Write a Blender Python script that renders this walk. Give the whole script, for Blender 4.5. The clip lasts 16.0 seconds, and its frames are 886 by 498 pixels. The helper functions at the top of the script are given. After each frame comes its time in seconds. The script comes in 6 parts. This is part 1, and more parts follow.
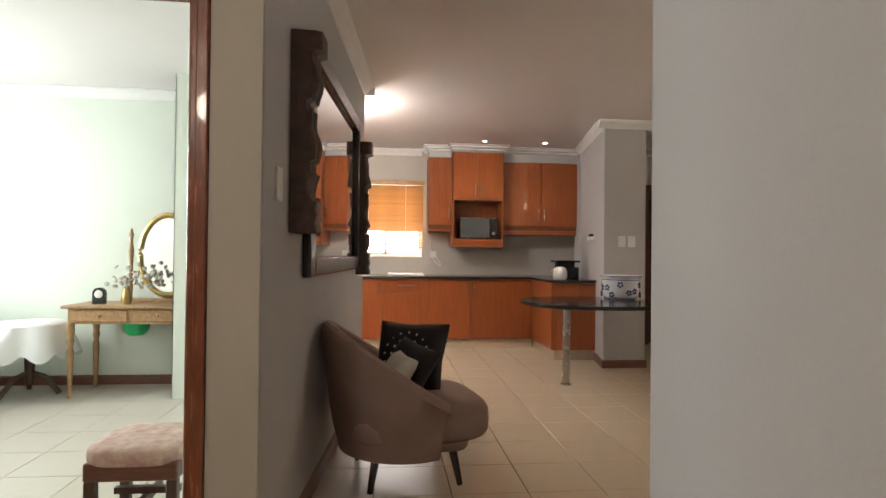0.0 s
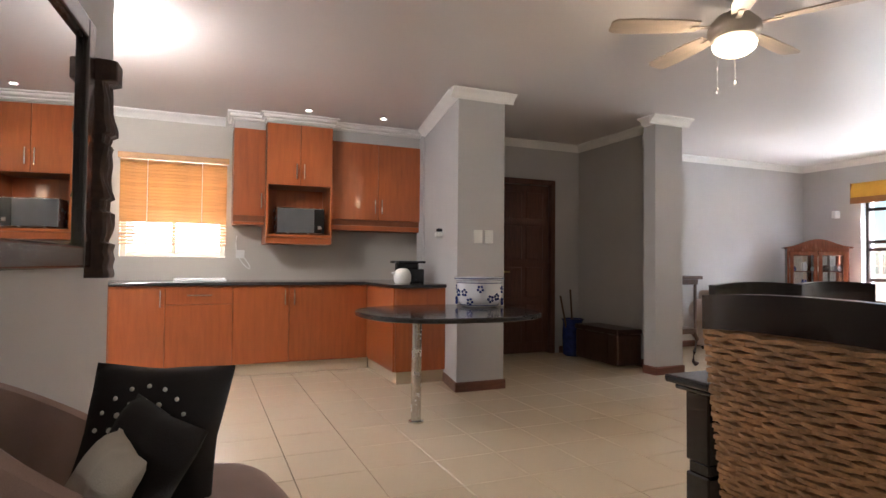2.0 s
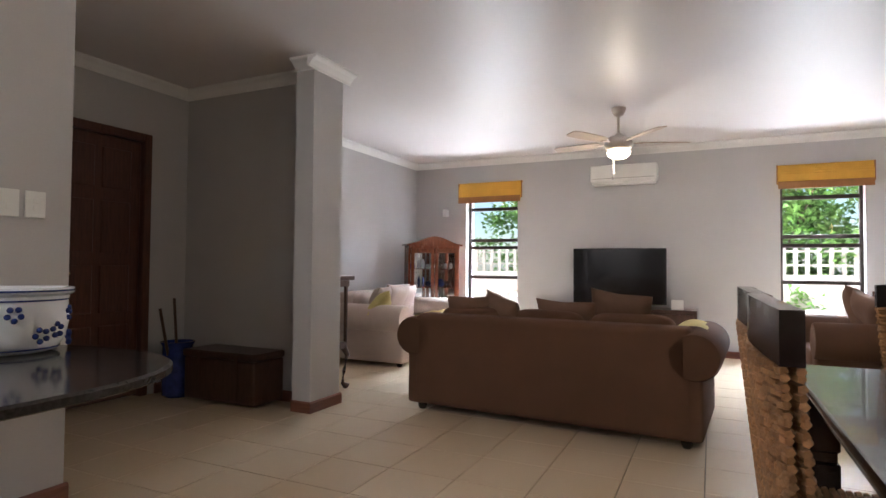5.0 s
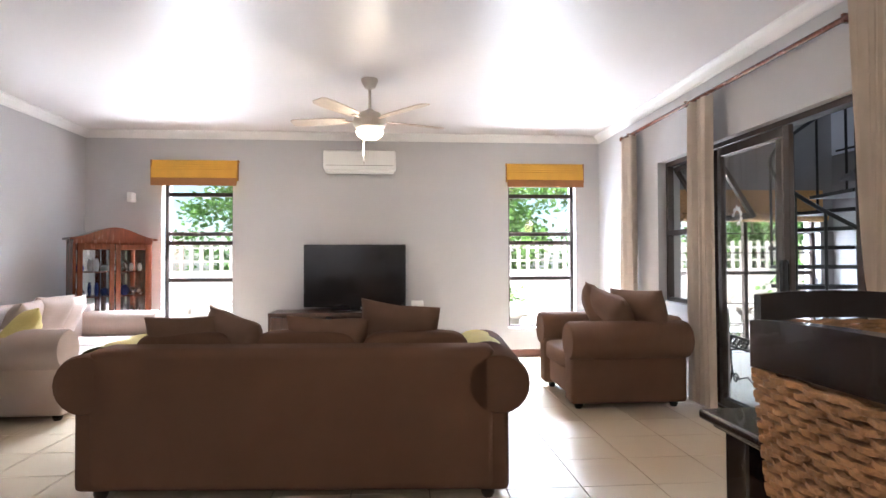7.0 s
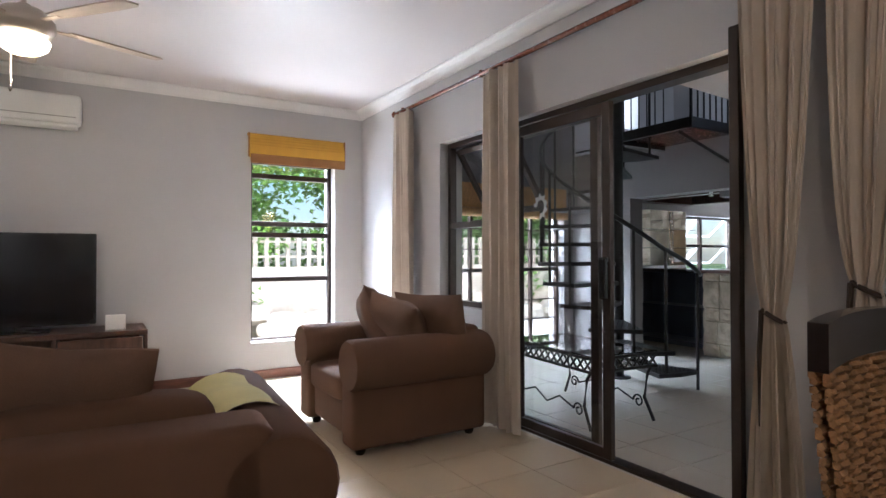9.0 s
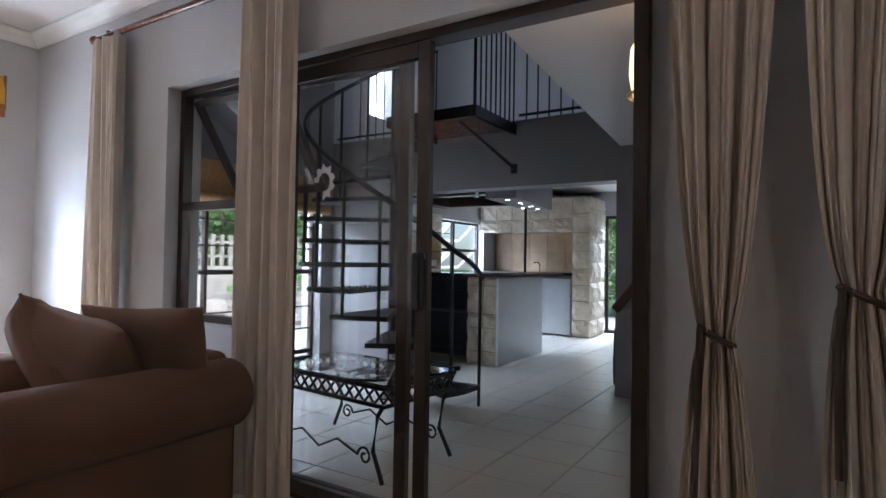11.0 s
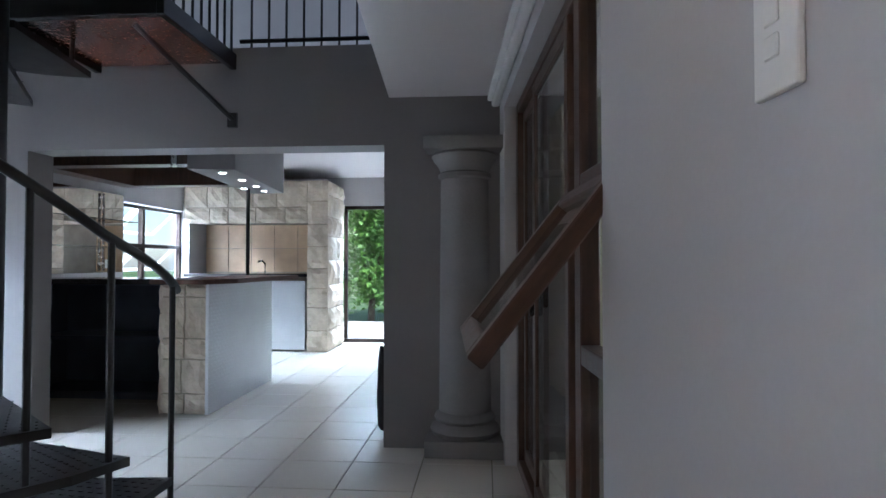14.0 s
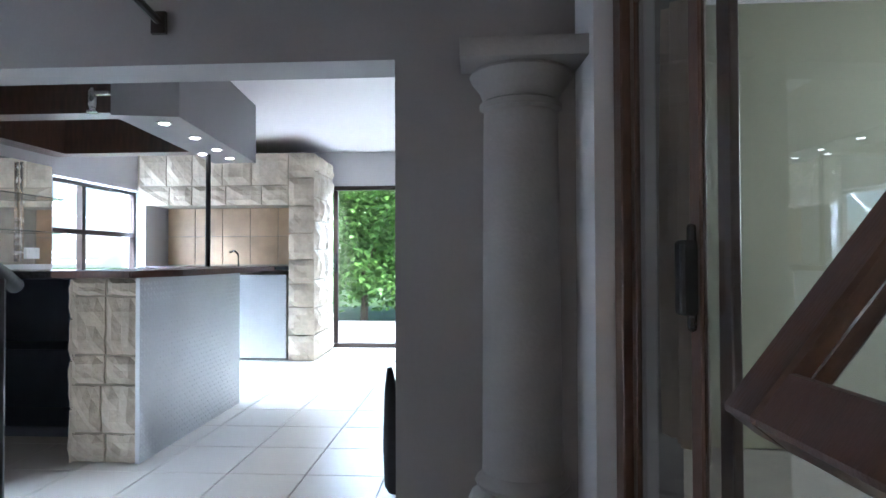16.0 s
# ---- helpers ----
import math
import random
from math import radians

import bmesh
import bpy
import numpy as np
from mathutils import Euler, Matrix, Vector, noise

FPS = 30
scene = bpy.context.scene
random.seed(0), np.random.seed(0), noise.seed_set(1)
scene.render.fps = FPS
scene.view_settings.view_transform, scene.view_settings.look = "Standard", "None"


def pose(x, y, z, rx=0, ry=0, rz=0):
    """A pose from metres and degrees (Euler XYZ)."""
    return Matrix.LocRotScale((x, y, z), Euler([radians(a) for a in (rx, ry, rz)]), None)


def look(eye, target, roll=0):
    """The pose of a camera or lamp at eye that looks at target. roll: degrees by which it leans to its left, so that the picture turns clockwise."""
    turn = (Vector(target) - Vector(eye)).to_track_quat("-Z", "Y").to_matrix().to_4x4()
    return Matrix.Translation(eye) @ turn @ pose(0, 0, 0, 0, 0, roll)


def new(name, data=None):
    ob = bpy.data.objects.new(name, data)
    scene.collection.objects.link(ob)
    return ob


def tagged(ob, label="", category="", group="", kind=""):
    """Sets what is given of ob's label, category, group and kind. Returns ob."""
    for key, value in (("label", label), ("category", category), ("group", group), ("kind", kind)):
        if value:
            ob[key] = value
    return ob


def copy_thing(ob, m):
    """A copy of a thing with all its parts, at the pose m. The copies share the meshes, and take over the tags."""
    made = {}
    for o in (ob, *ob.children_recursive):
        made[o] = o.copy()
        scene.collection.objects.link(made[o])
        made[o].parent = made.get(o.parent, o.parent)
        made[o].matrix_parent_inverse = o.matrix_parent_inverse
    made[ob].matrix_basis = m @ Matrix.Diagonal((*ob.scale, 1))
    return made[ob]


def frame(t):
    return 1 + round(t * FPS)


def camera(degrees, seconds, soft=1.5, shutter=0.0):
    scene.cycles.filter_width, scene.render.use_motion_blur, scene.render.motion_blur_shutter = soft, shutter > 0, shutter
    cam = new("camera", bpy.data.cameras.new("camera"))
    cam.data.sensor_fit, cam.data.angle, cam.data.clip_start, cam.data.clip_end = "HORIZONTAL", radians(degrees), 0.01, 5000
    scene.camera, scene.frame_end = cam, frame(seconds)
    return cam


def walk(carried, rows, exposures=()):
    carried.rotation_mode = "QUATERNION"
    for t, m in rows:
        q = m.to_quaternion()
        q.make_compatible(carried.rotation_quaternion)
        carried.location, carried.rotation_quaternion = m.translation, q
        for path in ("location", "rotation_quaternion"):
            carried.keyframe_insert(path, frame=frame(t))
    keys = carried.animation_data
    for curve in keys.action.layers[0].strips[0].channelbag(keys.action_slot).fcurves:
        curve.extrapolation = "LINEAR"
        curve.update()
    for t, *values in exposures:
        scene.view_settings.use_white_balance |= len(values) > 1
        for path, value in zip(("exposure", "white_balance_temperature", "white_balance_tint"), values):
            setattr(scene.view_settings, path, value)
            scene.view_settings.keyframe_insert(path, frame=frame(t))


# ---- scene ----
cam = camera(76.0, 16.0)
PATH = [
    (0, (0.354, 0.175, 1.213), (0.554, 2.164, 1.234), 0.6),
    (0.6, (0.4, 0.673, 1.224), (0.655, 2.657, 1.241), 0.7),
    (1.2, (0.433, 1.109, 1.218), (0.858, 3.064, 1.236), 0.7),
    (1.5, (0.477, 1.284, 1.203), (1.056, 3.198, 1.225), 0.7),
    (2, (0.63, 1.572, 1.133), (1.413, 3.412, 1.185), 0.5),
    (2.5, (0.716, 1.9, 1.128), (1.71, 3.635, 1.184), 0.5),
    (3, (0.845, 2.176, 1.133), (2.062, 3.762, 1.192), 0.3),
    (5.5, (1.711, 3.619, 1.12), (3.619, 4.214, 1.179), 0.3),
    (6, (1.947, 3.767, 1.141), (3.923, 4.065, 1.2), 0.0),
    (6.5, (2.258, 3.876, 1.15), (4.256, 3.933, 1.202), -0.0),
    (7, (2.547, 3.977, 1.172), (4.541, 3.822, 1.213), -0.2),
    (7.5, (2.846, 4.022, 1.19), (4.792, 3.562, 1.224), -0.4),
    (8, (3.185, 3.993, 1.195), (5.065, 3.314, 1.219), -0.5),
    (10.5, (4.571, 3.583, 1.136), (5.83, 2.03, 1.182), 0.8),
    (11, (4.766, 3.376, 1.132), (5.827, 1.682, 1.178), 0.9),
    (11.5, (4.966, 3.181, 1.141), (5.828, 1.376, 1.188), 0.6),
    (12, (5.138, 2.995, 1.156), (5.701, 1.076, 1.204), 0.3),
    (12.5, (5.273, 2.778, 1.148), (5.631, 0.811, 1.196), 0.2),
    (13, (5.365, 2.518, 1.154), (5.628, 0.536, 1.202), 0.0),
    (13.5, (5.438, 2.221, 1.143), (5.631, 0.231, 1.195), 0.1),
    (14, (5.473, 1.9, 1.136), (5.623, -0.094, 1.183), 0.0),
    (14.5, (5.498, 1.618, 1.148), (5.635, -0.377, 1.193), -0.0),
    (15, (5.589, 1.317, 1.08), (5.72, -0.678, 1.121), 0.1),
    (15.5, (5.683, 0.989, 1.072), (5.806, -1.007, 1.107), 0.1),
    (16, (5.78, 0.676, 1.069), (5.895, -1.321, 1.101), -0.2),
]
EXPOSURES = [(0, 0.5, 6200, 10), (1.2, 0.55, 6000, 10), (2.5, 0.8, 5600, 10), (5.4, 0.42, 5600, 10), (6.2, 1.0, 5500, 10), (7.5, 0.75, 5550, 10), (8.2, 0.45, 5550, 10), (10.4, -0.2, 5300, 10), (12.0, -0.4, 5200, 9), (14.0, 0.38, 5150, 9), (14.8, 0.88, 5150, 9), (16, 1.08, 5150, 9)]
walk(cam, [(t, look(eye, target, roll)) for t, eye, target, roll in PATH], EXPOSURES)

# ---- world and lights ----
world = bpy.data.worlds.new("sky")
scene.world = world
world.use_nodes = True
wn = world.node_tree.nodes
sky = wn.new("ShaderNodeTexSky")
sky.sky_type = "NISHITA"
sky.sun_disc = False
sky.sun_elevation, sky.sun_rotation = radians(53), radians(-48)
wn["Background"].inputs["Strength"].default_value = 0.15
world.node_tree.links.new(sky.outputs[0], wn["Background"].inputs["Color"])
sun = new("sun", bpy.data.lights.new("sun", "SUN"))
sun.data.energy, sun.data.angle, sun.data.color = 5.0, radians(0.6), (1, 0.95, 0.86)
sun.matrix_world = look((0, 5, 20), (4.5, 1.0, 12.0))


def area(name, eye, target, sx, sy, watts, color=(1, 1, 1)):
    li = bpy.data.lights.new(name, "AREA")
    li.shape, li.size, li.size_y, li.energy, li.color = "RECTANGLE", sx, sy, watts, color
    ob = new(name, li)
    ob.matrix_world = look(eye, target)
    return ob


def point(name, at, watts, color=(1, 0.8, 0.55), r=0.05):
    li = bpy.data.lights.new(name, "POINT")
    li.energy, li.color, li.shadow_soft_size = watts, color, r
    ob = new(name, li)
    ob.location = at
    return ob


def spot(name, at, to, watts, color=(1, 0.85, 0.65), deg=90):
    li = bpy.data.lights.new(name, "SPOT")
    li.energy, li.color, li.spot_size, li.spot_blend, li.shadow_soft_size = watts, color, radians(deg), 0.5, 0.03
    ob = new(name, li)
    ob.matrix_world = look(at, to)
    return ob


DAY = (0.93, 0.97, 1.0)
area("daylight_window_1", (10.15, 6.33, 2.75), (8.6, 6.33, 1.15), 1.1, 1.1, 1700, DAY)
area("paving_bounce_1", (10.1, 6.33, 0.05), (8.3, 6.33, 2.3), 1.1, 0.55, 135, (1.0, 0.98, 0.94))
area("daylight_window_2", (10.15, 2.22, 2.75), (8.6, 2.22, 1.15), 1.1, 1.1, 1700, DAY)
area("paving_bounce_2", (10.1, 2.22, 0.05), (8.3, 2.22, 2.3), 1.1, 0.55, 135, (1.0, 0.98, 0.94))
area("daylight_foyer", (10.2, -0.5, 2.65), (8.6, -0.5, 0.6), 1.9, 1.1, 800, (0.85, 0.93, 1.0))
area("daylight_gallery", (9.75, -2.6, 3.6), (6, -2.0, 3.0), 1.2, 1.2, 22, DAY)
area("daylight_bar_window", (10.1, -4.66, 2.5), (8.4, -4.0, 0.7), 1.3, 0.9, 950, (0.85, 0.93, 1.0))
area("daylight_garden_door", (7.1, -6.85, 2.55), (7.1, -5.2, 0.3), 1.0, 0.9, 480, (0.85, 0.93, 1.0))
area("daylight_kitchen_window", (0.4, 8.5, 1.7), (0.4, 5, 1.3), 0.9, 0.9, 35, (1, 0.95, 0.85))
area("daylight_bedroom", (-4.4, 4.4, 1.7), (0.9, 0.6, 1.0), 1.8, 1.5, 135, (0.93, 1, 0.95))
# Added fill inside the study, whose wall has no window here.
area("daylight_study", (2.2, -2.3, 1.6), (4.8, -0.8, 0.9), 1.4, 1.2, 45, (1, 0.98, 0.85))
point("fan_light_dining", (3.33, 3.81, 2.25), 15, (1, 0.76, 0.48), 0.09)
point("fan_light_living", (7.32, 4.22, 2.14), 12, (1, 0.8, 0.55), 0.09)
point("kitchen_ceiling_light", (-0.14, 5.80, 2.52), 72, (1, 0.9, 0.78), 0.08)
for q in ((1.62, 7.45), (2.42, 7.45)):
    spot("kitchen_downlight", (q[0], q[1], 2.69), (q[0], q[1], 0), 10)
point("wall_light", (5.26, 1.32, 1.90), 3, (1, 0.72, 0.38), 0.05)
for q in ((7.58, -2.50), (7.60, -2.90), (7.64, -3.30), (7.70, -3.65), (7.82, -3.45)):
    spot("bar_downlight", (q[0], q[1], 1.81 + 0.0), (q[0], q[1], 0), 3)
# Warm fill added to tint the grill niche orange; no fixture goes with it.
spot("grill_light", (8.2, -5.3, 1.72), (8.3, -5.75, 1.0), 34, (1, 0.55, 0.22), 140)
# Added fill with no lamp of its own, to brighten the passage walls.
point("hall_fill", (-0.95, -0.2, 2.3), 26, (1.0, 0.86, 0.68), 0.12)


# ---- materials ----
def mat(name, col, rough=0.6, metal=0.0, var=0.12, scale=6.0, bump=0.1, fine=120.0, col2=None, spec=0.5, stretch=None, coat=0.0, laid=False, rv=0.1):
    m = bpy.data.materials.new(name)
    m.use_nodes = True
    nt = m.node_tree
    b = nt.nodes["Principled BSDF"]
    tc = nt.nodes.new("ShaderNodeTexCoord")
    src = tc.outputs["Object"]
    if laid:
        src = nt.nodes.new("ShaderNodeNewGeometry").outputs["Position"]
    if stretch:
        mp = nt.nodes.new("ShaderNodeMapping")
        mp.inputs["Scale"].default_value = stretch
        nt.links.new(src, mp.inputs[0])
        src = mp.outputs[0]
    n1 = nt.nodes.new("ShaderNodeTexNoise")
    n1.inputs["Scale"].default_value, n1.inputs["Detail"].default_value = scale, 6
    n2 = nt.nodes.new("ShaderNodeTexNoise")
    n2.inputs["Scale"].default_value, n2.inputs["Detail"].default_value = fine, 4
    nt.links.new(src, n1.inputs["Vector"])
    nt.links.new(src, n2.inputs["Vector"])
    oi = nt.nodes.new("ShaderNodeObjectInfo")
    mix = nt.nodes.new("ShaderNodeMix")
    mix.data_type = "RGBA"
    c2 = col2 or tuple(c * (1 - 2.2 * var) for c in col)
    mix.inputs["A"].default_value = (*[max(c, 0) for c in c2], 1)
    mix.inputs["B"].default_value = (*[min(c * (1 + var), 1) for c in col], 1)
    ad = nt.nodes.new("ShaderNodeMath")
    ad.operation = "MULTIPLY_ADD"
    nt.links.new(n2.outputs["Fac"], ad.inputs[0])
    ad.inputs[1].default_value = 0.45
    ma = nt.nodes.new("ShaderNodeMath")
    ma.operation = "MULTIPLY_ADD"
    nt.links.new(n1.outputs["Fac"], ma.inputs[0])
    ma.inputs[1].default_value = 1.3
    ma.inputs[2].default_value = -0.45
    nt.links.new(ma.outputs[0], ad.inputs[2])
    rn = nt.nodes.new("ShaderNodeMath")
    rn.operation = "MULTIPLY_ADD"
    nt.links.new(oi.outputs["Random"], rn.inputs[0])
    rn.inputs[1].default_value = 0.25
    nt.links.new(ad.outputs[0], rn.inputs[2])
    rn.use_clamp = True
    nt.links.new(rn.outputs[0], mix.inputs["Factor"])
    nt.links.new(mix.outputs["Result"], b.inputs["Base Color"])
    rr = nt.nodes.new("ShaderNodeMapRange")
    rr.inputs["To Min"].default_value, rr.inputs["To Max"].default_value = max(rough - rv, 0.02), min(rough + rv, 1)
    nt.links.new(n1.outputs["Fac"], rr.inputs["Value"])
    nt.links.new(rr.outputs[0], b.inputs["Roughness"])
    b.inputs["Metallic"].default_value = metal
    b.inputs["Specular IOR Level"].default_value = spec
    b.inputs["Coat Weight"].default_value = coat
    if bump:
        bp = nt.nodes.new("ShaderNodeBump")
        bp.inputs["Strength"].default_value, bp.inputs["Distance"].default_value = bump, 0.01
        nt.links.new(n2.outputs["Fac"], bp.inputs["Height"])
        nt.links.new(bp.outputs[0], b.inputs["Normal"])
    return m


def glow(name, col, strength):
    m = bpy.data.materials.new(name)
    m.use_nodes = True
    b = m.node_tree.nodes["Principled BSDF"]
    b.inputs["Base Color"].default_value = (*col, 1)
    b.inputs["Emission Color"].default_value = (*col, 1)
    b.inputs["Emission Strength"].default_value = strength
    return m


def clear_glass(name, tint=(1, 1, 1), rough=0.0):
    m = bpy.data.materials.new(name)
    m.use_nodes = True
    nt = m.node_tree
    b = nt.nodes["Principled BSDF"]
    b.inputs["Base Color"].default_value = (*tint, 1)
    b.inputs["Roughness"].default_value = rough
    b.inputs["Transmission Weight"].default_value = 1.0
    b.inputs["IOR"].default_value = 1.45
    return m


M = {}
M["grey_wall"] = mat("grey_wall_paint", (0.49, 0.475, 0.475), 0.75, var=0.05, scale=1.5, bump=0.06, fine=90)
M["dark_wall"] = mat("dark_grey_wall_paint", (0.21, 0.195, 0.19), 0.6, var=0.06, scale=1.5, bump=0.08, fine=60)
M["pale_wall"] = mat("pale_green_wall_paint", (0.70, 0.74, 0.66), 0.75, var=0.04, scale=1.5, bump=0.05)
M["olive_wall"] = mat("olive_wall_paint", (0.40, 0.39, 0.28), 0.7, var=0.06, scale=1.5, bump=0.05)
M["cream_wall"] = mat("cream_wall_paint", (0.52, 0.48, 0.42), 0.6, var=0.05, scale=1.5, bump=0.06)
M["ceiling"] = mat("ceiling_paint", (0.68, 0.63, 0.62), 0.42, var=0.03, scale=1.2, bump=0.02, fine=40)
M["cornice"] = mat("cornice_white", (0.78, 0.76, 0.74), 0.6, var=0.03, bump=0.03)
M["grout"] = mat("grout", (0.20, 0.175, 0.14), 0.9, var=0.15, scale=9)
M["tile"] = mat("ceramic_tile", (0.62, 0.51, 0.37), 0.27, var=0.012, scale=4.0, bump=0.0, fine=45, spec=0.5, laid=True, rv=0.0)
M["tile_foyer"] = mat("pale_ceramic_tile", (0.58, 0.53, 0.46), 0.24, var=0.012, scale=4.0, bump=0.03, fine=45, laid=True, rv=0.02)
M["skirting"] = mat("skirting_wood", (0.17, 0.065, 0.04), 0.4, var=0.25, scale=8, stretch=(1, 1, 8))
M["brown_wood"] = mat("dark_brown_wood", (0.075, 0.035, 0.022), 0.35, var=0.3, scale=7, stretch=(6, 6, 1), fine=60)
M["red_wood"] = mat("reddish_varnished_wood", (0.17, 0.048, 0.022), 0.25, var=0.3, scale=6, stretch=(8, 8, 1), fine=50, coat=0.3)
M["jamb"] = mat("varnished_red_brown_jamb", (0.27, 0.075, 0.032), 0.25, var=0.25, scale=6, stretch=(8, 8, 1), fine=50, coat=0.4)
M["door_wood"] = mat("mahogany_door_wood", (0.10, 0.038, 0.024), 0.4, var=0.3, scale=6, stretch=(10, 10, 1), fine=50)
M["cherry"] = mat("cherry_cabinet_wood", (0.35, 0.092, 0.024), 0.33, var=0.14, scale=3, stretch=(9, 9, 1), fine=40, coat=0.15)
M["cherry_dark"] = mat("cherry_inner_wood", (0.20, 0.06, 0.02), 0.45, var=0.2, scale=3, stretch=(9, 9, 1))
M["granite"] = mat("dark_granite", (0.035, 0.032, 0.032), 0.12, var=0.5, scale=60, bump=0.0, fine=220, col2=(0.005, 0.005, 0.006))
M["pine"] = mat("light_oak", (0.42, 0.25, 0.12), 0.45, var=0.25, scale=5, stretch=(8, 1, 8), fine=50)
M["black_wood"] = mat("espresso_lacquered_wood", (0.018, 0.010, 0.009), 0.22, var=0.3, scale=5, stretch=(1, 6, 6), coat=0.3)
M["carved"] = mat("carved_dark_wood", (0.060, 0.030, 0.020), 0.45, var=0.4, scale=14, bump=0.5, fine=40)
M["wicker"] = mat("woven_seagrass", (0.36, 0.19, 0.08), 0.7, var=0.35, scale=18, bump=0.5, fine=150)
M["sofa"] = mat("brown_suede_fabric", (0.125, 0.068, 0.043), 0.9, var=0.10, scale=4, bump=0.12, fine=300, spec=0.2)
M["sofa_light"] = mat("beige_suede_fabric", (0.45, 0.36, 0.31), 0.9, var=0.08, scale=4, bump=0.12, fine=300, spec=0.2)
M["cushion"] = mat("dark_tan_cushion_fabric", (0.16, 0.095, 0.065), 0.85, var=0.12, scale=6, bump=0.15, fine=250, spec=0.25)
M["throw"] = mat("mustard_throw_fabric", (0.55, 0.46, 0.17), 0.9, var=0.12, scale=8, bump=0.2, fine=200)
M["pink"] = mat("dusty_rose_velvet", (0.36, 0.25, 0.215), 0.8, var=0.12, scale=4, bump=0.10, fine=260, spec=0.3)
M["black_cloth"] = mat("black_cotton", (0.018, 0.015, 0.016), 0.85, var=0.2, scale=9, bump=0.2, fine=240)
M["pale_cloth"] = mat("pale_grey_cotton", (0.55, 0.52, 0.46), 0.9, var=0.1, scale=9, bump=0.2, fine=240)
M["white_cloth"] = mat("white_bed_linen", (0.8, 0.8, 0.8), 0.9, var=0.04, scale=5, bump=0.2, fine=90)
M["curtain"] = mat("cream_curtain_fabric", (0.56, 0.48, 0.40), 0.9, var=0.10, scale=5, bump=0.15, fine=300, spec=0.15)
M["cord"] = mat("dark_brown_cord", (0.05, 0.03, 0.02), 0.7)
M["yellow"] = mat("ochre_blind_fabric", (0.62, 0.33, 0.035), 0.85, var=0.12, scale=5, bump=0.15, fine=200)
M["brown_trim"] = mat("brown_blind_trim", (0.26, 0.11, 0.03), 0.8)
M["slat"] = mat("honey_wood_slat", (0.52, 0.28, 0.10), 0.45, var=0.2, scale=5, stretch=(1, 8, 8))
M["alu"] = mat("bronze_aluminium", (0.045, 0.030, 0.024), 0.35, metal=0.5, var=0.15, scale=10, bump=0.02)
M["blackmetal"] = mat("black_painted_steel", (0.022, 0.020, 0.020), 0.4, metal=0.3, var=0.2, scale=12, bump=0.08, fine=80)
M["chrome"] = mat("brushed_steel", (0.62, 0.60, 0.57), 0.25, metal=1.0, var=0.05, scale=20, bump=0.02)
M["white"] = mat("white_plastic", (0.78, 0.77, 0.74), 0.4, var=0.03, bump=0.0)
M["black"] = mat("black_plastic", (0.012, 0.012, 0.013), 0.25, var=0.2, bump=0.0)
M["screen"] = mat("dark_screen", (0.010, 0.010, 0.012), 0.12, var=0.1, bump=0.0)
M["column"] = mat("column_stone_paint", (0.20, 0.185, 0.175), 0.6, var=0.10, scale=5, bump=0.2, fine=60)
M["stone"] = mat("split_sandstone", (0.56, 0.48, 0.37), 0.85, var=0.22, scale=5, bump=0.7, fine=28, col2=(0.30, 0.25, 0.19))
M["mortar"] = mat("sand_mortar", (0.34, 0.29, 0.22), 0.95, var=0.15, bump=0.3)
M["plate"] = mat("checker_plate_aluminium", (0.62, 0.63, 0.64), 0.42, metal=0.7, var=0.04, scale=6, bump=0.05)
M["copper"] = mat("glazed_tan_tile", (0.50, 0.34, 0.20), 0.35, var=0.15, scale=5)
M["gold"] = mat("antique_gold", (0.50, 0.36, 0.14), 0.35, metal=0.7, var=0.2, scale=15)
M["navy"] = mat("dark_navy_painted_board", (0.085, 0.095, 0.13), 0.35, var=0.15, scale=5, bump=0.05)
M["grey_glass"] = mat("grey_oven_door_glass", (0.11, 0.11, 0.11), 0.10, var=0.08, bump=0.0)
M["porcelain"] = mat("blue_white_porcelain", (0.75, 0.77, 0.8), 0.15, var=0.05, scale=16, bump=0.0, col2=(0.72, 0.74, 0.8))
M["blue_glaze"] = mat("cobalt_glaze", (0.03, 0.05, 0.22), 0.15, var=0.3, scale=20, bump=0.0)
M["green"] = mat("green_plastic", (0.03, 0.42, 0.14), 0.35, var=0.05)
M["tapestry"] = mat("floral_tapestry", (0.50, 0.40, 0.33), 0.9, var=0.35, scale=22, col2=(0.3, 0.1, 0.1))
M["rug"] = mat("brown_rug_pile", (0.30, 0.17, 0.09), 0.95, var=0.15, scale=9, bump=0.4, fine=300)
M["leaf"] = mat("foliage", (0.12, 0.22, 0.035), 0.45, var=0.5, scale=3, bump=0.0, col2=(0.05, 0.12, 0.02))
M["bark"] = mat("bark", (0.12, 0.09, 0.06), 0.9, var=0.3, scale=12, bump=0.6, fine=30)
M["lawn"] = mat("lawn", (0.10, 0.17, 0.04), 0.9, var=0.35, scale=2, bump=0.5, fine=60)
M["paving"] = mat("pale_paving", (0.52, 0.47, 0.40), 0.85, var=0.12, scale=3, bump=0.2)
M["garden_wall"] = mat("garden_wall_stone", (0.50, 0.44, 0.36), 0.9, var=0.2, scale=3, bump=0.5, fine=20)
M["brick_face"] = mat("brown_facebrick", (0.30, 0.19, 0.11), 0.85, var=0.25, scale=6, bump=0.4, fine=40)
M["pale_wood"] = mat("weathered_pale_fence_wood", (0.42, 0.37, 0.30), 0.85, var=0.2, scale=6, bump=0.3, fine=50)
M["mirror"] = mat("mirror_silver", (0.86, 0.87, 0.87), 0.0, metal=1.0, var=0.0, bump=0.0)
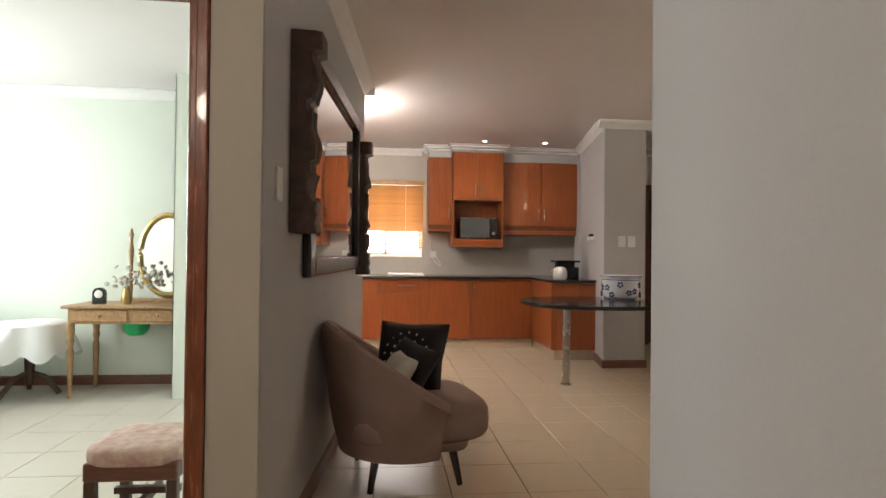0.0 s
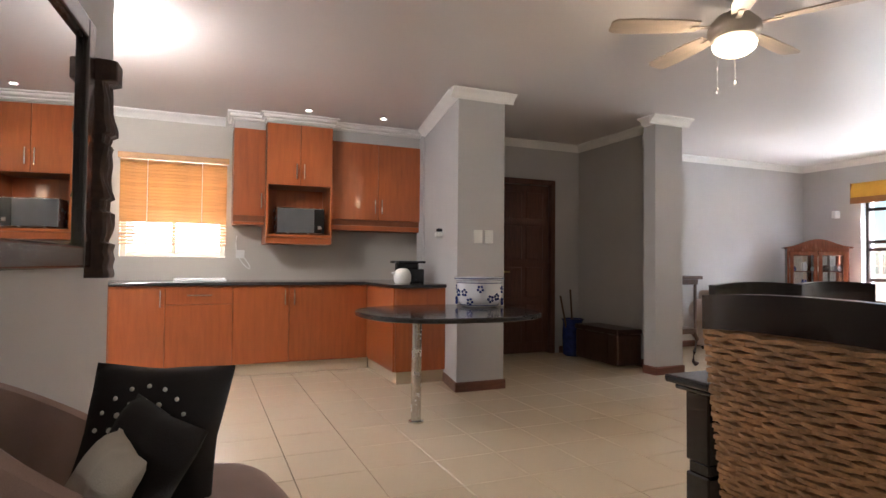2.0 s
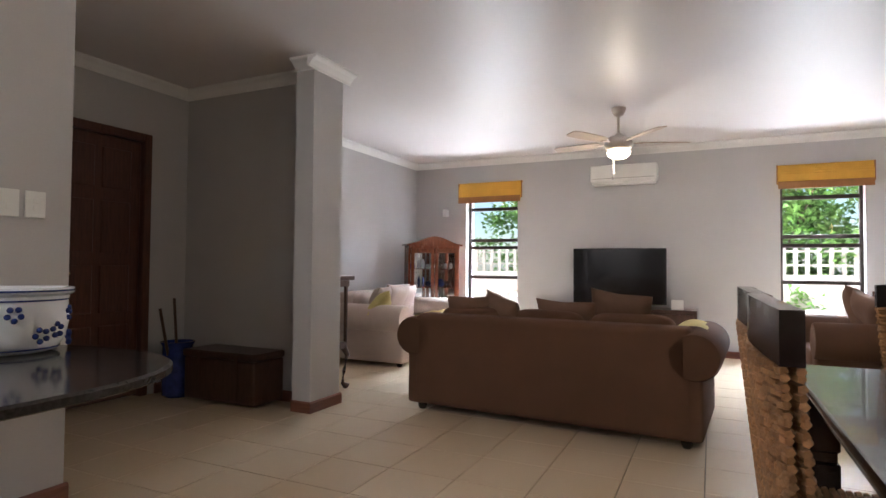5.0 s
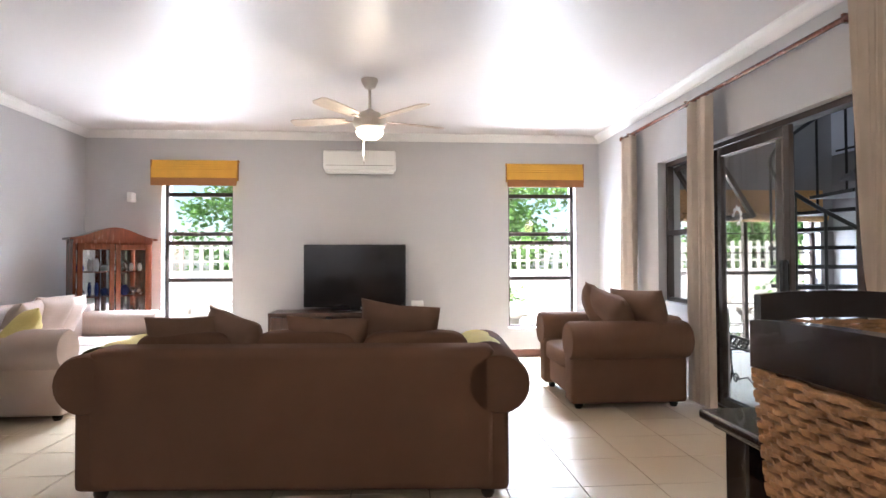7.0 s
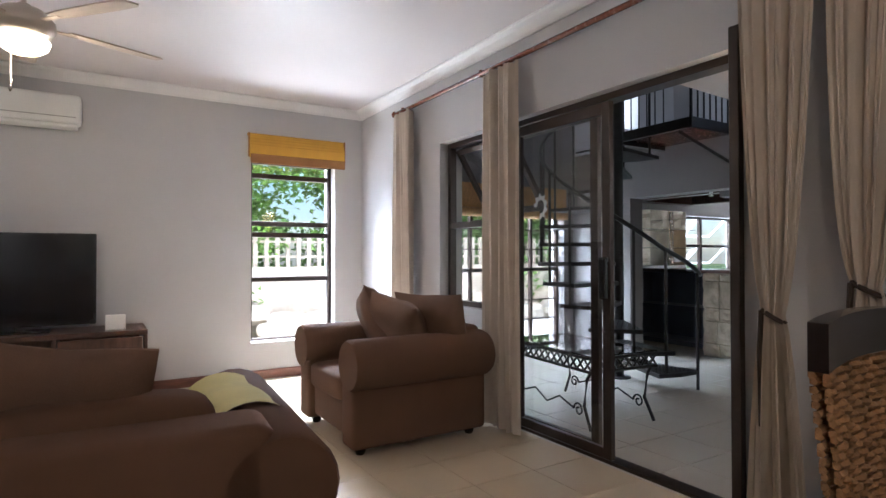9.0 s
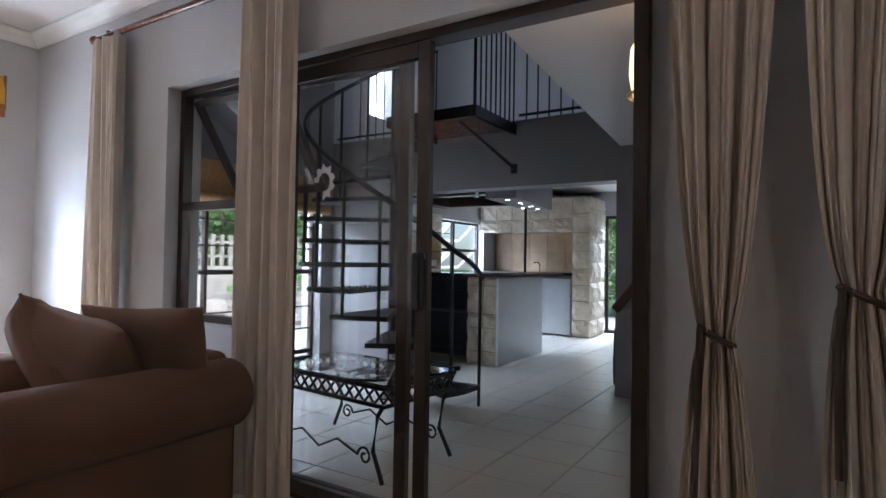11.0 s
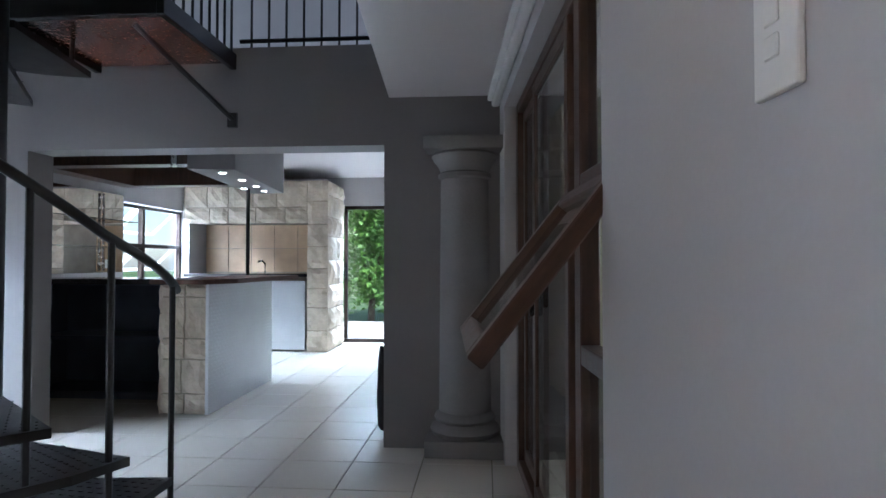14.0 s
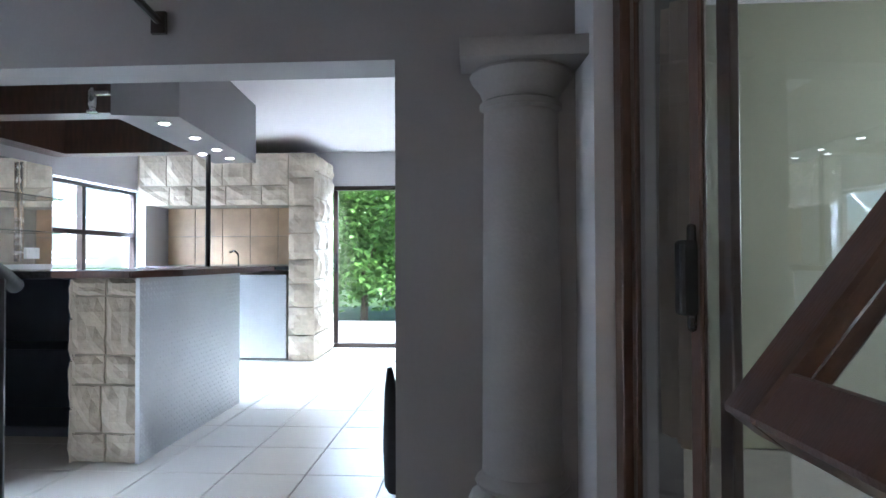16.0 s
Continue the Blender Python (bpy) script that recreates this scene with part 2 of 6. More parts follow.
for n in M["mirror"].node_tree.nodes:
    if n.type == "MAP_RANGE":
        n.inputs["To Min"].default_value = n.inputs["To Max"].default_value = 0.005
M["glass"] = clear_glass("window_glass")
M["smoke_glass"] = clear_glass("tinted_glass", (0.80, 0.84, 0.86))
M["bulb"] = glow("warm_lamp_glass", (1.0, 0.80, 0.52), 9)
M["bulb_soft"] = glow("amber_lamp_glass", (1.0, 0.66, 0.30), 3.0)
M["led"] = glow("downlight_lens", (1.0, 0.93, 0.82), 14)
M["tube"] = glow("fluorescent_lens", (1.0, 0.97, 0.9), 10)


# ---- shape helpers ----
def bx(bm, x0, x1, y0, y1, z0, z1, bev=0.0, seg=1):
    g = bmesh.ops.create_cube(bm, size=1.0)
    vs = g["verts"]
    for v in vs:
        v.co = Vector(((x0 + x1) / 2 + v.co.x * (x1 - x0), (y0 + y1) / 2 + v.co.y * (y1 - y0), (z0 + z1) / 2 + v.co.z * (z1 - z0)))
    if bev:
        es = list({e for v in vs for e in v.link_edges})
        bmesh.ops.bevel(bm, geom=es, offset=min(bev, 0.49 * min(x1 - x0, y1 - y0, z1 - z0)), segments=seg, affect="EDGES", profile=0.5)


def sweep(bm, pts, r, seg=8, closed=False):
    pts = [Vector(p) for p in pts]
    rings, n = [], len(pts)
    up = Vector((0, 0, 1))
    for i, p in enumerate(pts):
        if closed:
            d = pts[(i + 1) % n] - pts[i - 1]
        else:
            d = pts[min(i + 1, n - 1)] - pts[max(i - 1, 0)]
        d.normalize()
        a = up.cross(d)
        if a.length < 0.05:
            a = Vector((1, 0, 0)).cross(d)
        a.normalize()
        b = d.cross(a)
        rr = r(i / (n - 1)) if callable(r) else r
        rings.append([bm.verts.new(p + rr * (math.cos(t) * a + math.sin(t) * b)) for t in (2 * math.pi * k / seg for k in range(seg))])
    for i in range(n if closed else n - 1):
        A, B = rings[i], rings[(i + 1) % n]
        for k in range(seg):
            bm.faces.new((A[k], A[(k + 1) % seg], B[(k + 1) % seg], B[k]))
    if not closed:
        bm.faces.new(rings[0][::-1])
        bm.faces.new(rings[-1])


def lathe(bm, prof, cx=0, cy=0, seg=24):
    rings = []
    for r, z in prof:
        rings.append([bm.verts.new((cx + max(r, 1e-4) * math.cos(2 * math.pi * k / seg), cy + max(r, 1e-4) * math.sin(2 * math.pi * k / seg), z)) for k in range(seg)])
    for A, B in zip(rings, rings[1:]):
        for k in range(seg):
            bm.faces.new((A[k], A[(k + 1) % seg], B[(k + 1) % seg], B[k]))
    bm.faces.new(rings[0][::-1])
    bm.faces.new(rings[-1])


def pad(bm, c, s, p=0.45, m=None, n=14, pinch=0.0):
    """A stuffed pad: a superellipsoid of half sizes s round c."""
    rows = []
    for i in range(n + 1):
        v = -math.pi / 2 + math.pi * i / n
        row = []
        for k in range(2 * n):
            u = 2 * math.pi * k / (2 * n)
            f = lambda w, e: math.copysign(abs(w) ** e, w)
            x, y, z = f(math.cos(v), p) * f(math.cos(u), p), f(math.cos(v), p) * f(math.sin(u), p), f(math.sin(v), p if not pinch else 1.0)
            if pinch:
                e = max(abs(x), abs(y))
                z *= max(0.0, 1 - e ** 2) ** 0.5 * (1 - pinch) + 0.08
            co = Vector((x * s[0], y * s[1], z * s[2]))
            co = (m @ co if m else co) + Vector(c)
            row.append(bm.verts.new(co))
        rows.append(row)
    for A, B in zip(rows, rows[1:]):
        for k in range(2 * n):
            bm.faces.new((A[k], A[(k + 1) % (2 * n)], B[(k + 1) % (2 * n)], B[k]))


def done(bm, name, material, parent=None, smooth=False, label="", weld=True):
    if weld:
        bmesh.ops.remove_doubles(bm, verts=bm.verts, dist=1e-5)
    bmesh.ops.recalc_face_normals(bm, faces=bm.faces)
    me = bpy.data.meshes.new(name)
    bm.to_mesh(me)
    bm.free()
    me.materials.append(M[material] if isinstance(material, str) else material)
    if smooth:
        me.shade_smooth()
        me.set_sharp_from_angle(angle=radians(40))
    ob = new(name, me)
    if parent:
        ob.parent = parent
    if label:
        ob["label"] = label
    return ob


def boxes(name, lst, material, parent=None, bev=0.0, label="", seg=1, smooth=False):
    bm = bmesh.new()
    for b in lst:
        bx(bm, *b, bev=bev, seg=seg)
    return done(bm, name, material, parent, smooth, label, weld=bev > 0)


def base(name, m, label, category, group="", kind=""):
    e = new(name)
    e.matrix_world = m if isinstance(m, Matrix) else pose(*m)
    return tagged(e, label, category, group, kind)


def struct(ob, label, category="wall"):
    return tagged(ob, label, category, kind="structure")


# ---- structure ----
CEIL = 2.70
YS, YK = 1.5, 8.2          # faces of the sliding-door wall and the kitchen's rear wall
XT = 9.4                   # face of the television wall
VOID = 5.2                 # ceiling over the stair hall
YB = -1.57                 # face of the wall with the bar opening

struct(boxes("floor", [(-5, 10, -7, 9, -0.30, -0.012)], "grout"), "concrete floor with tile joints", "floor")

struct(boxes("wall_television", [
    (XT, XT + 0.3, 6.74, 7.9, 0, CEIL), (XT, XT + 0.3, 2.64, 5.93, 0, CEIL), (XT, XT + 0.3, 1.2, 1.80, 0, CEIL),
    (XT, XT + 0.3, 5.93, 6.74, 0, 0.34), (XT, XT + 0.3, 5.93, 6.74, 2.12, CEIL),
    (XT, XT + 0.3, 1.80, 2.64, 0, 0.34), (XT, XT + 0.3, 1.80, 2.64, 2.12, CEIL)], "grey_wall"), "grey painted wall with two tall windows")
struct(boxes("wall_living_north", [(5.34, 9.7, 7.6, 7.85, 0, CEIL)], "grey_wall"), "grey painted living room wall")
struct(boxes("wall_entrance_side", [(5.2, 5.34, 6.3, 7.75, 0, CEIL), (4.97, 5.34, 6.13, 6.3, 0, CEIL)], "grey_wall"), "grey painted wall ending in a pilaster")
struct(boxes("wall_entrance", [(3.0, 3.93, 7.75, 7.95, 0, CEIL), (4.83, 5.34, 7.75, 7.95, 0, CEIL), (3.93, 4.83, 7.75, 7.95, 2.22, CEIL)], "grey_wall"), "grey painted entrance wall")
bm = bmesh.new()
plan = [(2.72, 6.156), (3.19, 6.156), (3.30, 8.2), (3.10, 8.2)]
lo = [bm.verts.new((x, y, 0)) for x, y in plan]
hi = [bm.verts.new((x, y, CEIL)) for x, y in plan]
for k in range(4):
    bm.faces.new((lo[k], lo[(k + 1) % 4], hi[(k + 1) % 4], hi[k]))
bm.faces.new(hi)
struct(done(bm, "wall_kitchen_side", "grey_wall"), "grey painted wall end between kitchen and entrance")
struct(boxes("wall_kitchen_rear", [
    (-1.4, -0.15, YK, YK + 0.25, 0, CEIL), (0.86, 3.3, YK, YK + 0.25, 0, CEIL),
    (-0.15, 0.86, YK, YK + 0.25, 0, 1.18), (-0.15, 0.86, YK, YK + 0.25, 2.2, CEIL)], "cream_wall"), "pale painted kitchen wall with a window")
struct(boxes("wall_kitchen_west", [(-1.4, -1.2, 5.21, YK, 0, CEIL)], "grey_wall"), "grey kitchen wall")
MW = pose(-0.08, 2.22, 0, 0, 0, -math.degrees(math.atan(0.077)))     # mirror wall: its face is local x = 0, running along local y
wm = boxes("wall_mirror", [(-0.12, 0.0, 0, 3.01, 0, CEIL)], "grey_wall")
wm.matrix_world = MW
struct(wm, "grey painted wall with mirror")
struct(boxes("wall_kitchen_south", [(-1.4, 0.03, 5.08, 5.21, 0, CEIL)], "grey_wall"), "grey kitchen return wall")
struct(boxes("wall_bedroom_return", [(-0.26, -0.083, 2.208, 2.34, 0, CEIL)], "cream_wall"), "cream painted wall end beside the door frame")
struct(boxes("wall_passage", [(0.935, 1.12, -1.2, 1.37, 0, CEIL)], "grey_wall"), "grey painted passage wall")
struct(boxes("wall_passage_end", [(-2.0, 1.12, -1.4, -1.2, 0, CEIL)], "grey_wall"), "grey passage wall")
struct(boxes("wall_dining_south", [(1.12, 4.3, 1.15, 1.37, 0, CEIL)], "grey_wall"), "grey painted dining room wall")
struct(boxes("wall_sliding_door", [
    (4.3, 5.06, 1.28, 1.70, 0, CEIL), (5.06, 5.13, 1.30, 1.70, 2.158, CEIL), (5.17, 7.80, 1.28, YS, 2.10, CEIL), (7.80, XT, 1.28, YS, 0, CEIL),
    (6.99, 7.80, 1.28, YS, 0, 0.78)], "grey_wall"), "grey painted wall with a wide sliding door")
struct(boxes("wall_bedroom_west", [(-4.9, -4.7, 2.22, 5.85, 0, CEIL)], "pale_wall"), "pale green bedroom wall")
struct(boxes("wall_bedroom_north", [(-4.7, -1.4, 5.65, 5.85, 0, CEIL), (-1.4, -1.39, 5.08, 5.65, 0, CEIL), (-1.39, 0.02, 5.07, 5.078, 0, CEIL)], "pale_wall"), "pale green bedroom wall")
wm = boxes("wall_bedroom_east", [(-0.128, -0.122, 0.12, 2.84, 0, CEIL)], "pale_wall")
wm.matrix_world = MW
struct(wm, "pale green bedroom wall")
struct(boxes("wall_bedroom_south", [(-4.7, -1.24, 2.22, 2.33, 0, CEIL), (-1.24, -0.26, 2.22, 2.33, 2.19, CEIL)], "cream_wall"), "cream wall with bedroom doorway")
struct(boxes("wall_passage_west", [(-2.0, -1.85, -1.2, 2.22, 0, CEIL)], "cream_wall"), "cream passage wall")
# stair hall and bar
WW = pose(5.27, 0, 0, 0, 0, 4.2)      # inner window's wall: its face is local x = 0
wm = boxes("wall_stair_west", [(-.22, 0, .655, 1.695, 0, 2.158), (-.22, 0, -1.60, .655, 2.02, 2.158), (-.22, 0, -1.60, -1.32, 0, 2.02)], "grey_wall")
wm.matrix_world = WW
struct(wm, "grey wall beside the inner window")
bm = bmesh.new()
bx(bm, .001, .05, -1.60, 1.28, 2.09, 2.157, .015, 3)
bx(bm, .001, .075, -1.60, 1.28, 2.125, 2.156, .010, 2)
wm = done(bm, "cornice_soffit", "cornice")
wm.matrix_world = WW
struct(wm, "white cornice under the soffit", "trim")
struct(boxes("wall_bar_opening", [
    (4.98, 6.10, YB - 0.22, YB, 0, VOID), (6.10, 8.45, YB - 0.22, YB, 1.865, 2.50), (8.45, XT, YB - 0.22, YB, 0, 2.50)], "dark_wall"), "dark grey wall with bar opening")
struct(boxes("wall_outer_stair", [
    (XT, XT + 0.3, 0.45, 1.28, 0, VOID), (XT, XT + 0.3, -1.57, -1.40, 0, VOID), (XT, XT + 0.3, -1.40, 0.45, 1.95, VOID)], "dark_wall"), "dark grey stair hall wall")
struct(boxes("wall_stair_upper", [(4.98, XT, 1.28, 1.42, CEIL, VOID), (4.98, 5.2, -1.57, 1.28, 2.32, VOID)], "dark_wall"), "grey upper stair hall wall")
struct(boxes("ceiling_stair_hall", [(4.9, 9.7, -3.9, 1.42, VOID, VOID + 0.1)], "ceiling"), "white upper ceiling", "ceiling")
bm = bmesh.new()
plan = [(4.98, YB), (6.07, YB), (5.86, 1.28), (4.98, 1.28)]
lo = [bm.verts.new((x, y, 2.16)) for x, y in plan]
hi = [bm.verts.new((x, y, 2.32)) for x, y in plan]
for k in range(4):
    bm.faces.new((lo[k], lo[(k + 1) % 4], hi[(k + 1) % 4], hi[k]))
bm.faces.new(lo[::-1])
bm.faces.new(hi)
struct(done(bm, "ceiling_soffit", "ceiling"), "white soffit slab over the passage", "ceiling")
struct(boxes("wall_gallery_rear", [(4.98, 9.4, -3.9, -3.7, 2.50, VOID)], "grey_wall"), "grey gallery wall")
struct(boxes("wall_gallery_east", [(XT, XT + .3, -3.9, -2.9, 2.50, VOID), (XT, XT + .3, -2.2, -1.57, 2.50, VOID), (XT, XT + .3, -2.9, -2.2, 2.50, 3.0), (XT, XT + .3, -2.9, -2.2, 4.4, VOID)], "grey_wall"), "grey gallery wall")
struct(boxes("floor_gallery", [(4.98, XT, -3.9, YB - 0.22, 2.484, 2.50)], "ceiling"), "white gallery slab", "floor")
struct(boxes("ceiling_bar", [(4.98, 9.6, -6.3, YB - 0.22, 2.34, 2.48)], "ceiling"), "white bar ceiling", "ceiling")
struct(boxes("wall_bar_rear", [(4.98, 6.56, -6.2, -6.03, 0, 2.4), (6.56, 7.58, -6.2, -6.03, 1.94, 2.4), (7.58, 9.6, -6.2, -6.03, 0, 2.4)], "grey_wall"), "grey bar room wall")
struct(boxes("wall_bar_east", [(XT, XT + .2, -6.2, -5.35, 0, 2.4), (XT, XT + .2, -5.35, -3.98, 0, 0.90), (XT, XT + .2, -5.35, -3.98, 1.80, 2.4), (XT, XT + .2, -3.98, -1.79, 0, 2.4)], "grey_wall"), "grey bar room wall with a window")
struct(boxes("wall_bar_west", [(4.98, 5.2, -6.03, YB - 0.22, 0, 2.4)], "grey_wall"), "grey bar room wall")
# room behind the inner window
struct(boxes("wall_study", [(1.0, 1.12, -2.6, 1.28, 0, 2.5), (1.12, 4.98, -2.7, -2.6, 0, 2.5)], "olive_wall"), "olive painted study wall")
struct(boxes("ceiling_study", [(1.0, 4.98, -2.7, 1.28, 2.5, 2.6)], "ceiling"), "white study ceiling", "ceiling")
struct(boxes("ceiling", [(-1.4, 9.7, 1.42, 8.45, CEIL, CEIL + 0.1), (-4.9, -1.4, 1.42, 8.45, CEIL, CEIL + .1), (-2.0, 1.12, -1.4, 1.42, CEIL, CEIL + 0.1)], "ceiling"), "white painted satin ceiling", "ceiling")


def cornice(runs, name="cornice"):
    """Moulded cornice along wall faces; each run: x0, y0, x1, y1 with the room on the left hand."""
    bm = bmesh.new()
    prof = [(0, -0.085), (0.012, -0.085), (0.018, -0.070), (0.05, -0.035), (0.075, -0.022), (0.085, -0.012), (0.085, 0), (0, 0)]
    for x0, y0, x1, y1 in runs:
        d = Vector((x1 - x0, y1 - y0, 0)).normalized()
        nrm = Vector((-d.y, d.x, 0))
        a = [bm.verts.new(Vector((x0, y0, CEIL - 0.001)) + nrm * u + Vector((0, 0, w))) for u, w in prof]
        b = [bm.verts.new(Vector((x1, y1, CEIL - 0.001)) + nrm * u + Vector((0, 0, w))) for u, w in prof]
        n = len(prof)
        for k in range(n):
            bm.faces.new((a[k], a[(k + 1) % n], b[(k + 1) % n], b[k]))
        bm.faces.new(a[::-1])
        bm.faces.new(b)
    return struct(done(bm, name, "cornice", weld=False), "white moulded cornice", "trim")


cornice([(9.4, 1.5, 9.4, 7.6), (9.4, 7.6, 5.34, 7.6), (5.34, 7.6, 5.34, 6.13), (5.425, 6.13, 4.885, 6.13), (4.97, 6.13, 4.97, 6.3), (5.2, 6.3, 5.2, 7.75),
         (5.2, 7.75, 3.27, 7.75), (3.27, 7.75, 3.19, 6.156), (3.275, 6.156, 2.64, 6.156), (2.72, 6.156, 3.1, 8.2), (0.85, 8.2, -1.2, 8.2),
         (0.151, 5.22, -0.08, 2.22), (1.12, 1.37, 4.3, 1.37), (5.12, 1.5, 9.4, 1.5), (-1.4, 5.65, -4.7, 5.65), (0.02, 5.21, 0.24, 5.21)])


def skirting(runs, h=0.085, th=0.016):
    bm = bmesh.new()
    for x0, y0, x1, y1 in runs:
        d = Vector((x1 - x0, y1 - y0, 0)).normalized()
        nrm = Vector((-d.y, d.x, 0))
        a = [Vector((x0, y0, 0)) + nrm * u + Vector((0, 0, w)) for u, w in ((0, 0.0), (th, 0.0), (th, h - 0.012), (th * 0.4, h), (0, h))]
        a = [bm.verts.new(v) for v in a]
        b = [bm.verts.new(v.co + Vector((x1 - x0, y1 - y0, 0))) for v in a]
        for k in range(5):
            bm.faces.new((a[k], a[(k + 1) % 5], b[(k + 1) % 5], b[k]))
        bm.faces.new(a[::-1])
        bm.faces.new(b)
    return struct(done(bm, "baseboard", "skirting", weld=False), "reddish brown wooden skirting", "trim")


skirting([(9.4, 1.5, 9.4, 7.6), (9.4, 7.6, 5.34, 7.6), (5.34, 7.6, 5.34, 6.13), (5.356, 6.13, 4.954, 6.13), (4.97, 6.13, 4.97, 6.3), (5.2, 6.3, 5.2, 7.75),
          (5.2, 7.75, 4.9, 7.75), (3.9, 7.75, 3.27, 7.75), (3.27, 7.75, 3.19, 6.156), (3.206, 6.156, 2.704, 6.156), (2.72, 6.156, 2.82, 6.7),
          (0.151, 5.22, -0.08, 2.22), (1.12, 1.37, 4.3, 1.37), (7.82, 1.5, 9.4, 1.5), (-1.4, 5.65, -4.7, 5.65)])


# ---- openings ----
def window_frame(name, y0, y1, z0, z1, rails, x=XT + 0.14):
    e = base(name, (x, 0, 0), "dark bronze aluminium window with clear panes", "window", kind="structure")
    w = 0.035
    bs = [(-.03, .03, y0, y0 + w, z0, z1), (-.03, .03, y1 - w, y1, z0, z1), (-.03, .03, y0 + w, y1 - w, z0, z0 + w), (-.03, .03, y0 + w, y1 - w, z1 - w, z1)]
    bs += [(-.028, .028, y0 + w, y1 - w, z - .024, z + .024) for z in rails]
    boxes("frame", bs, "alu", e, bev=0.003)
    boxes("sill", [(-.145, -.035, y0, y1, z0 - 0.0, z0 + .012)], "white", e, bev=0.004)
    zs = [z0 + w] + [r for r in rails] + [z1 - w]
    for a, b in zip(zs, zs[1:]):
        p = boxes("pane", [(-.003, .003, y0 + w, y1 - w, a + .024, b - .024)], "glass", e)
        p.visible_shadow = False
    return e


window_frame("window_1", 5.93, 6.74, 0.34, 2.12, (0.95, 1.39, 1.50, 1.97))
window_frame("window_2", 1.80, 2.64, 0.34, 2.12, (0.95, 1.39, 1.50, 1.97))
window_frame("window_bar", -5.35, -3.98, 0.90, 1.80, (1.33,))
boxes("mullion", [(-.03, .03, -4.55, -4.50, .935, 1.765)], "alu", bpy.data.objects["window_bar"])
for z in (1.30, 1.76):
    for a, b in ((-5.31, -4.56), (-4.49, -4.02)):
        o = boxes("sash", [(-.015, .015, a, a + .03, -.40, 0), (-.015, .015, b - .03, b, -.40, 0), (-.015, .015, a + .03, b - .03, -.40, -.37)], "white", bpy.data.objects["window_bar"], bev=.003)
        o.matrix_local = pose(.06, 0, z, 0, -48)
window_frame("door_glazed_stair", -1.40, 0.45, 0.0, 1.95, (0.10, 1.0))
boxes("mullion", [(-.03, .03, -.50, -.45, .035, 1.915), (-.03, .03, -.95, -.92, .124, 1.915), (-.03, .03, .0, .03, .124, 1.915)], "alu", bpy.data.objects["door_glazed_stair"])
boxes("bar", [(-.02, .02, -1.36, .42, z, z + .014) for z in (.35, .6, 1.25, 1.5, 1.7)], "alu", bpy.data.objects["door_glazed_stair"])


def roman_blind(y0, y1, z0, z1):
    e = base("roman_blind", (XT, 0, 0), "ochre yellow roman blind with brown trim, pulled up", "blind", "roman blinds")
    bm = bmesh.new()
    h = z1 - z0
    bx(bm, -.055, -.002, y0, y1, z1 - .02, z1, .004)
    for k in range(4):
        a = z0 + h * (0.42 - .12 * k)
        bx(bm, -.060 - .012 * k, -.045 - .012 * k, y0 + .004 * k, y1 - .004 * k, a, z1 - .02 - .03 * k, .006, 2)
    done(bm, "fabric", "yellow", e)
    boxes("trim", [(-.108, -.097, y0 + .012, y1 - .012, z0, z0 + h * .30)], "brown_trim", e, bev=.004)
    boxes("trim", [(-.075, -.061, y0 - .002, y0 + .012, z0 + .06, z1)], "brown_trim", e)
    boxes("trim", [(-.075, -.061, y1 - .012, y1 + .002, z0 + .06, z1)], "brown_trim", e)
    return e


roman_blind(5.85, 6.84, 2.05, 2.355)
roman_blind(1.716, 2.68, 2.06, 2.35)

# sliding door and side window between living room and stair hall
e = base("door_sliding", (0, 1.39, 0), "open bronze aluminium sliding glass door", "sliding door", kind="structure")
boxes("frame", [(5.17, 6.99, -.05, .05, 2.06, 2.10), (5.12, 5.164, .312, .345, 0, 2.10), (6.95, 6.99, -.05, .05, 0.02, 2.06)], "alu", e, bev=.003)
boxes("track", [(5.17, 6.95, -.045, .045, -.008, .02)], "alu", e)
for k, (x0, x1, y) in enumerate(((6.06, 6.90, .022), (6.19, 6.95, -.022))):
    boxes("stile", [(x0, x0 + .06, y - .018, y + .018, .02, 2.06), (x1 - .05, x1, y - .018, y + .018, .02, 2.06), (x0 + .06, x1 - .05, y - .018, y + .018, .02, .08), (x0 + .06, x1 - .05, y - .018, y + .018, 1.99, 2.06)], "alu", e, bev=.003)
    boxes("pane", [(x0 + .06, x1 - .05, y - .003, y + .003, .08, 1.99)], "glass", e).visible_shadow = False
boxes("handle", [(6.065, 6.115, .041, .085, .93, 1.17)], "black", e, bev=.012, seg=2)
bm = bmesh.new()
for k in range(20):
    a, b = 2 * math.pi * k / 26, 2 * math.pi * (k + 1) / 26
    r0, r1, s0, s1 = .035, .062 + .012 * math.sin(k * 2.3), .035, .062 + .012 * math.sin((k + 1) * 2.3)
    q = [(6.66 + r * math.cos(t), .0265, 1.50 + 1.25 * r * math.sin(t)) for r, t in ((r0, a), (r1, a), (s1, b), (s0, b))]
    bm.faces.new([bm.verts.new(v) for v in q])
done(bm, "decal", "white", e, label="white seahorse-like sticker")
e = base("window_side", (0, 1.39, 0), "bronze aluminium window with an open top-hung sash", "window", kind="structure")
boxes("frame", [(6.99, 7.03, -.03, .03, .78, 2.10), (7.76, 7.80, -.03, .03, .78, 2.10), (7.03, 7.76, -.03, .03, .78, .82), (7.03, 7.76, -.03, .03, 2.06, 2.10), (7.03, 7.76, -.03, .03, 1.40, 1.45)], "alu", e, bev=.003)
boxes("pane", [(7.03, 7.76, -.003, .003, .82, 1.40)], "glass", e).visible_shadow = False
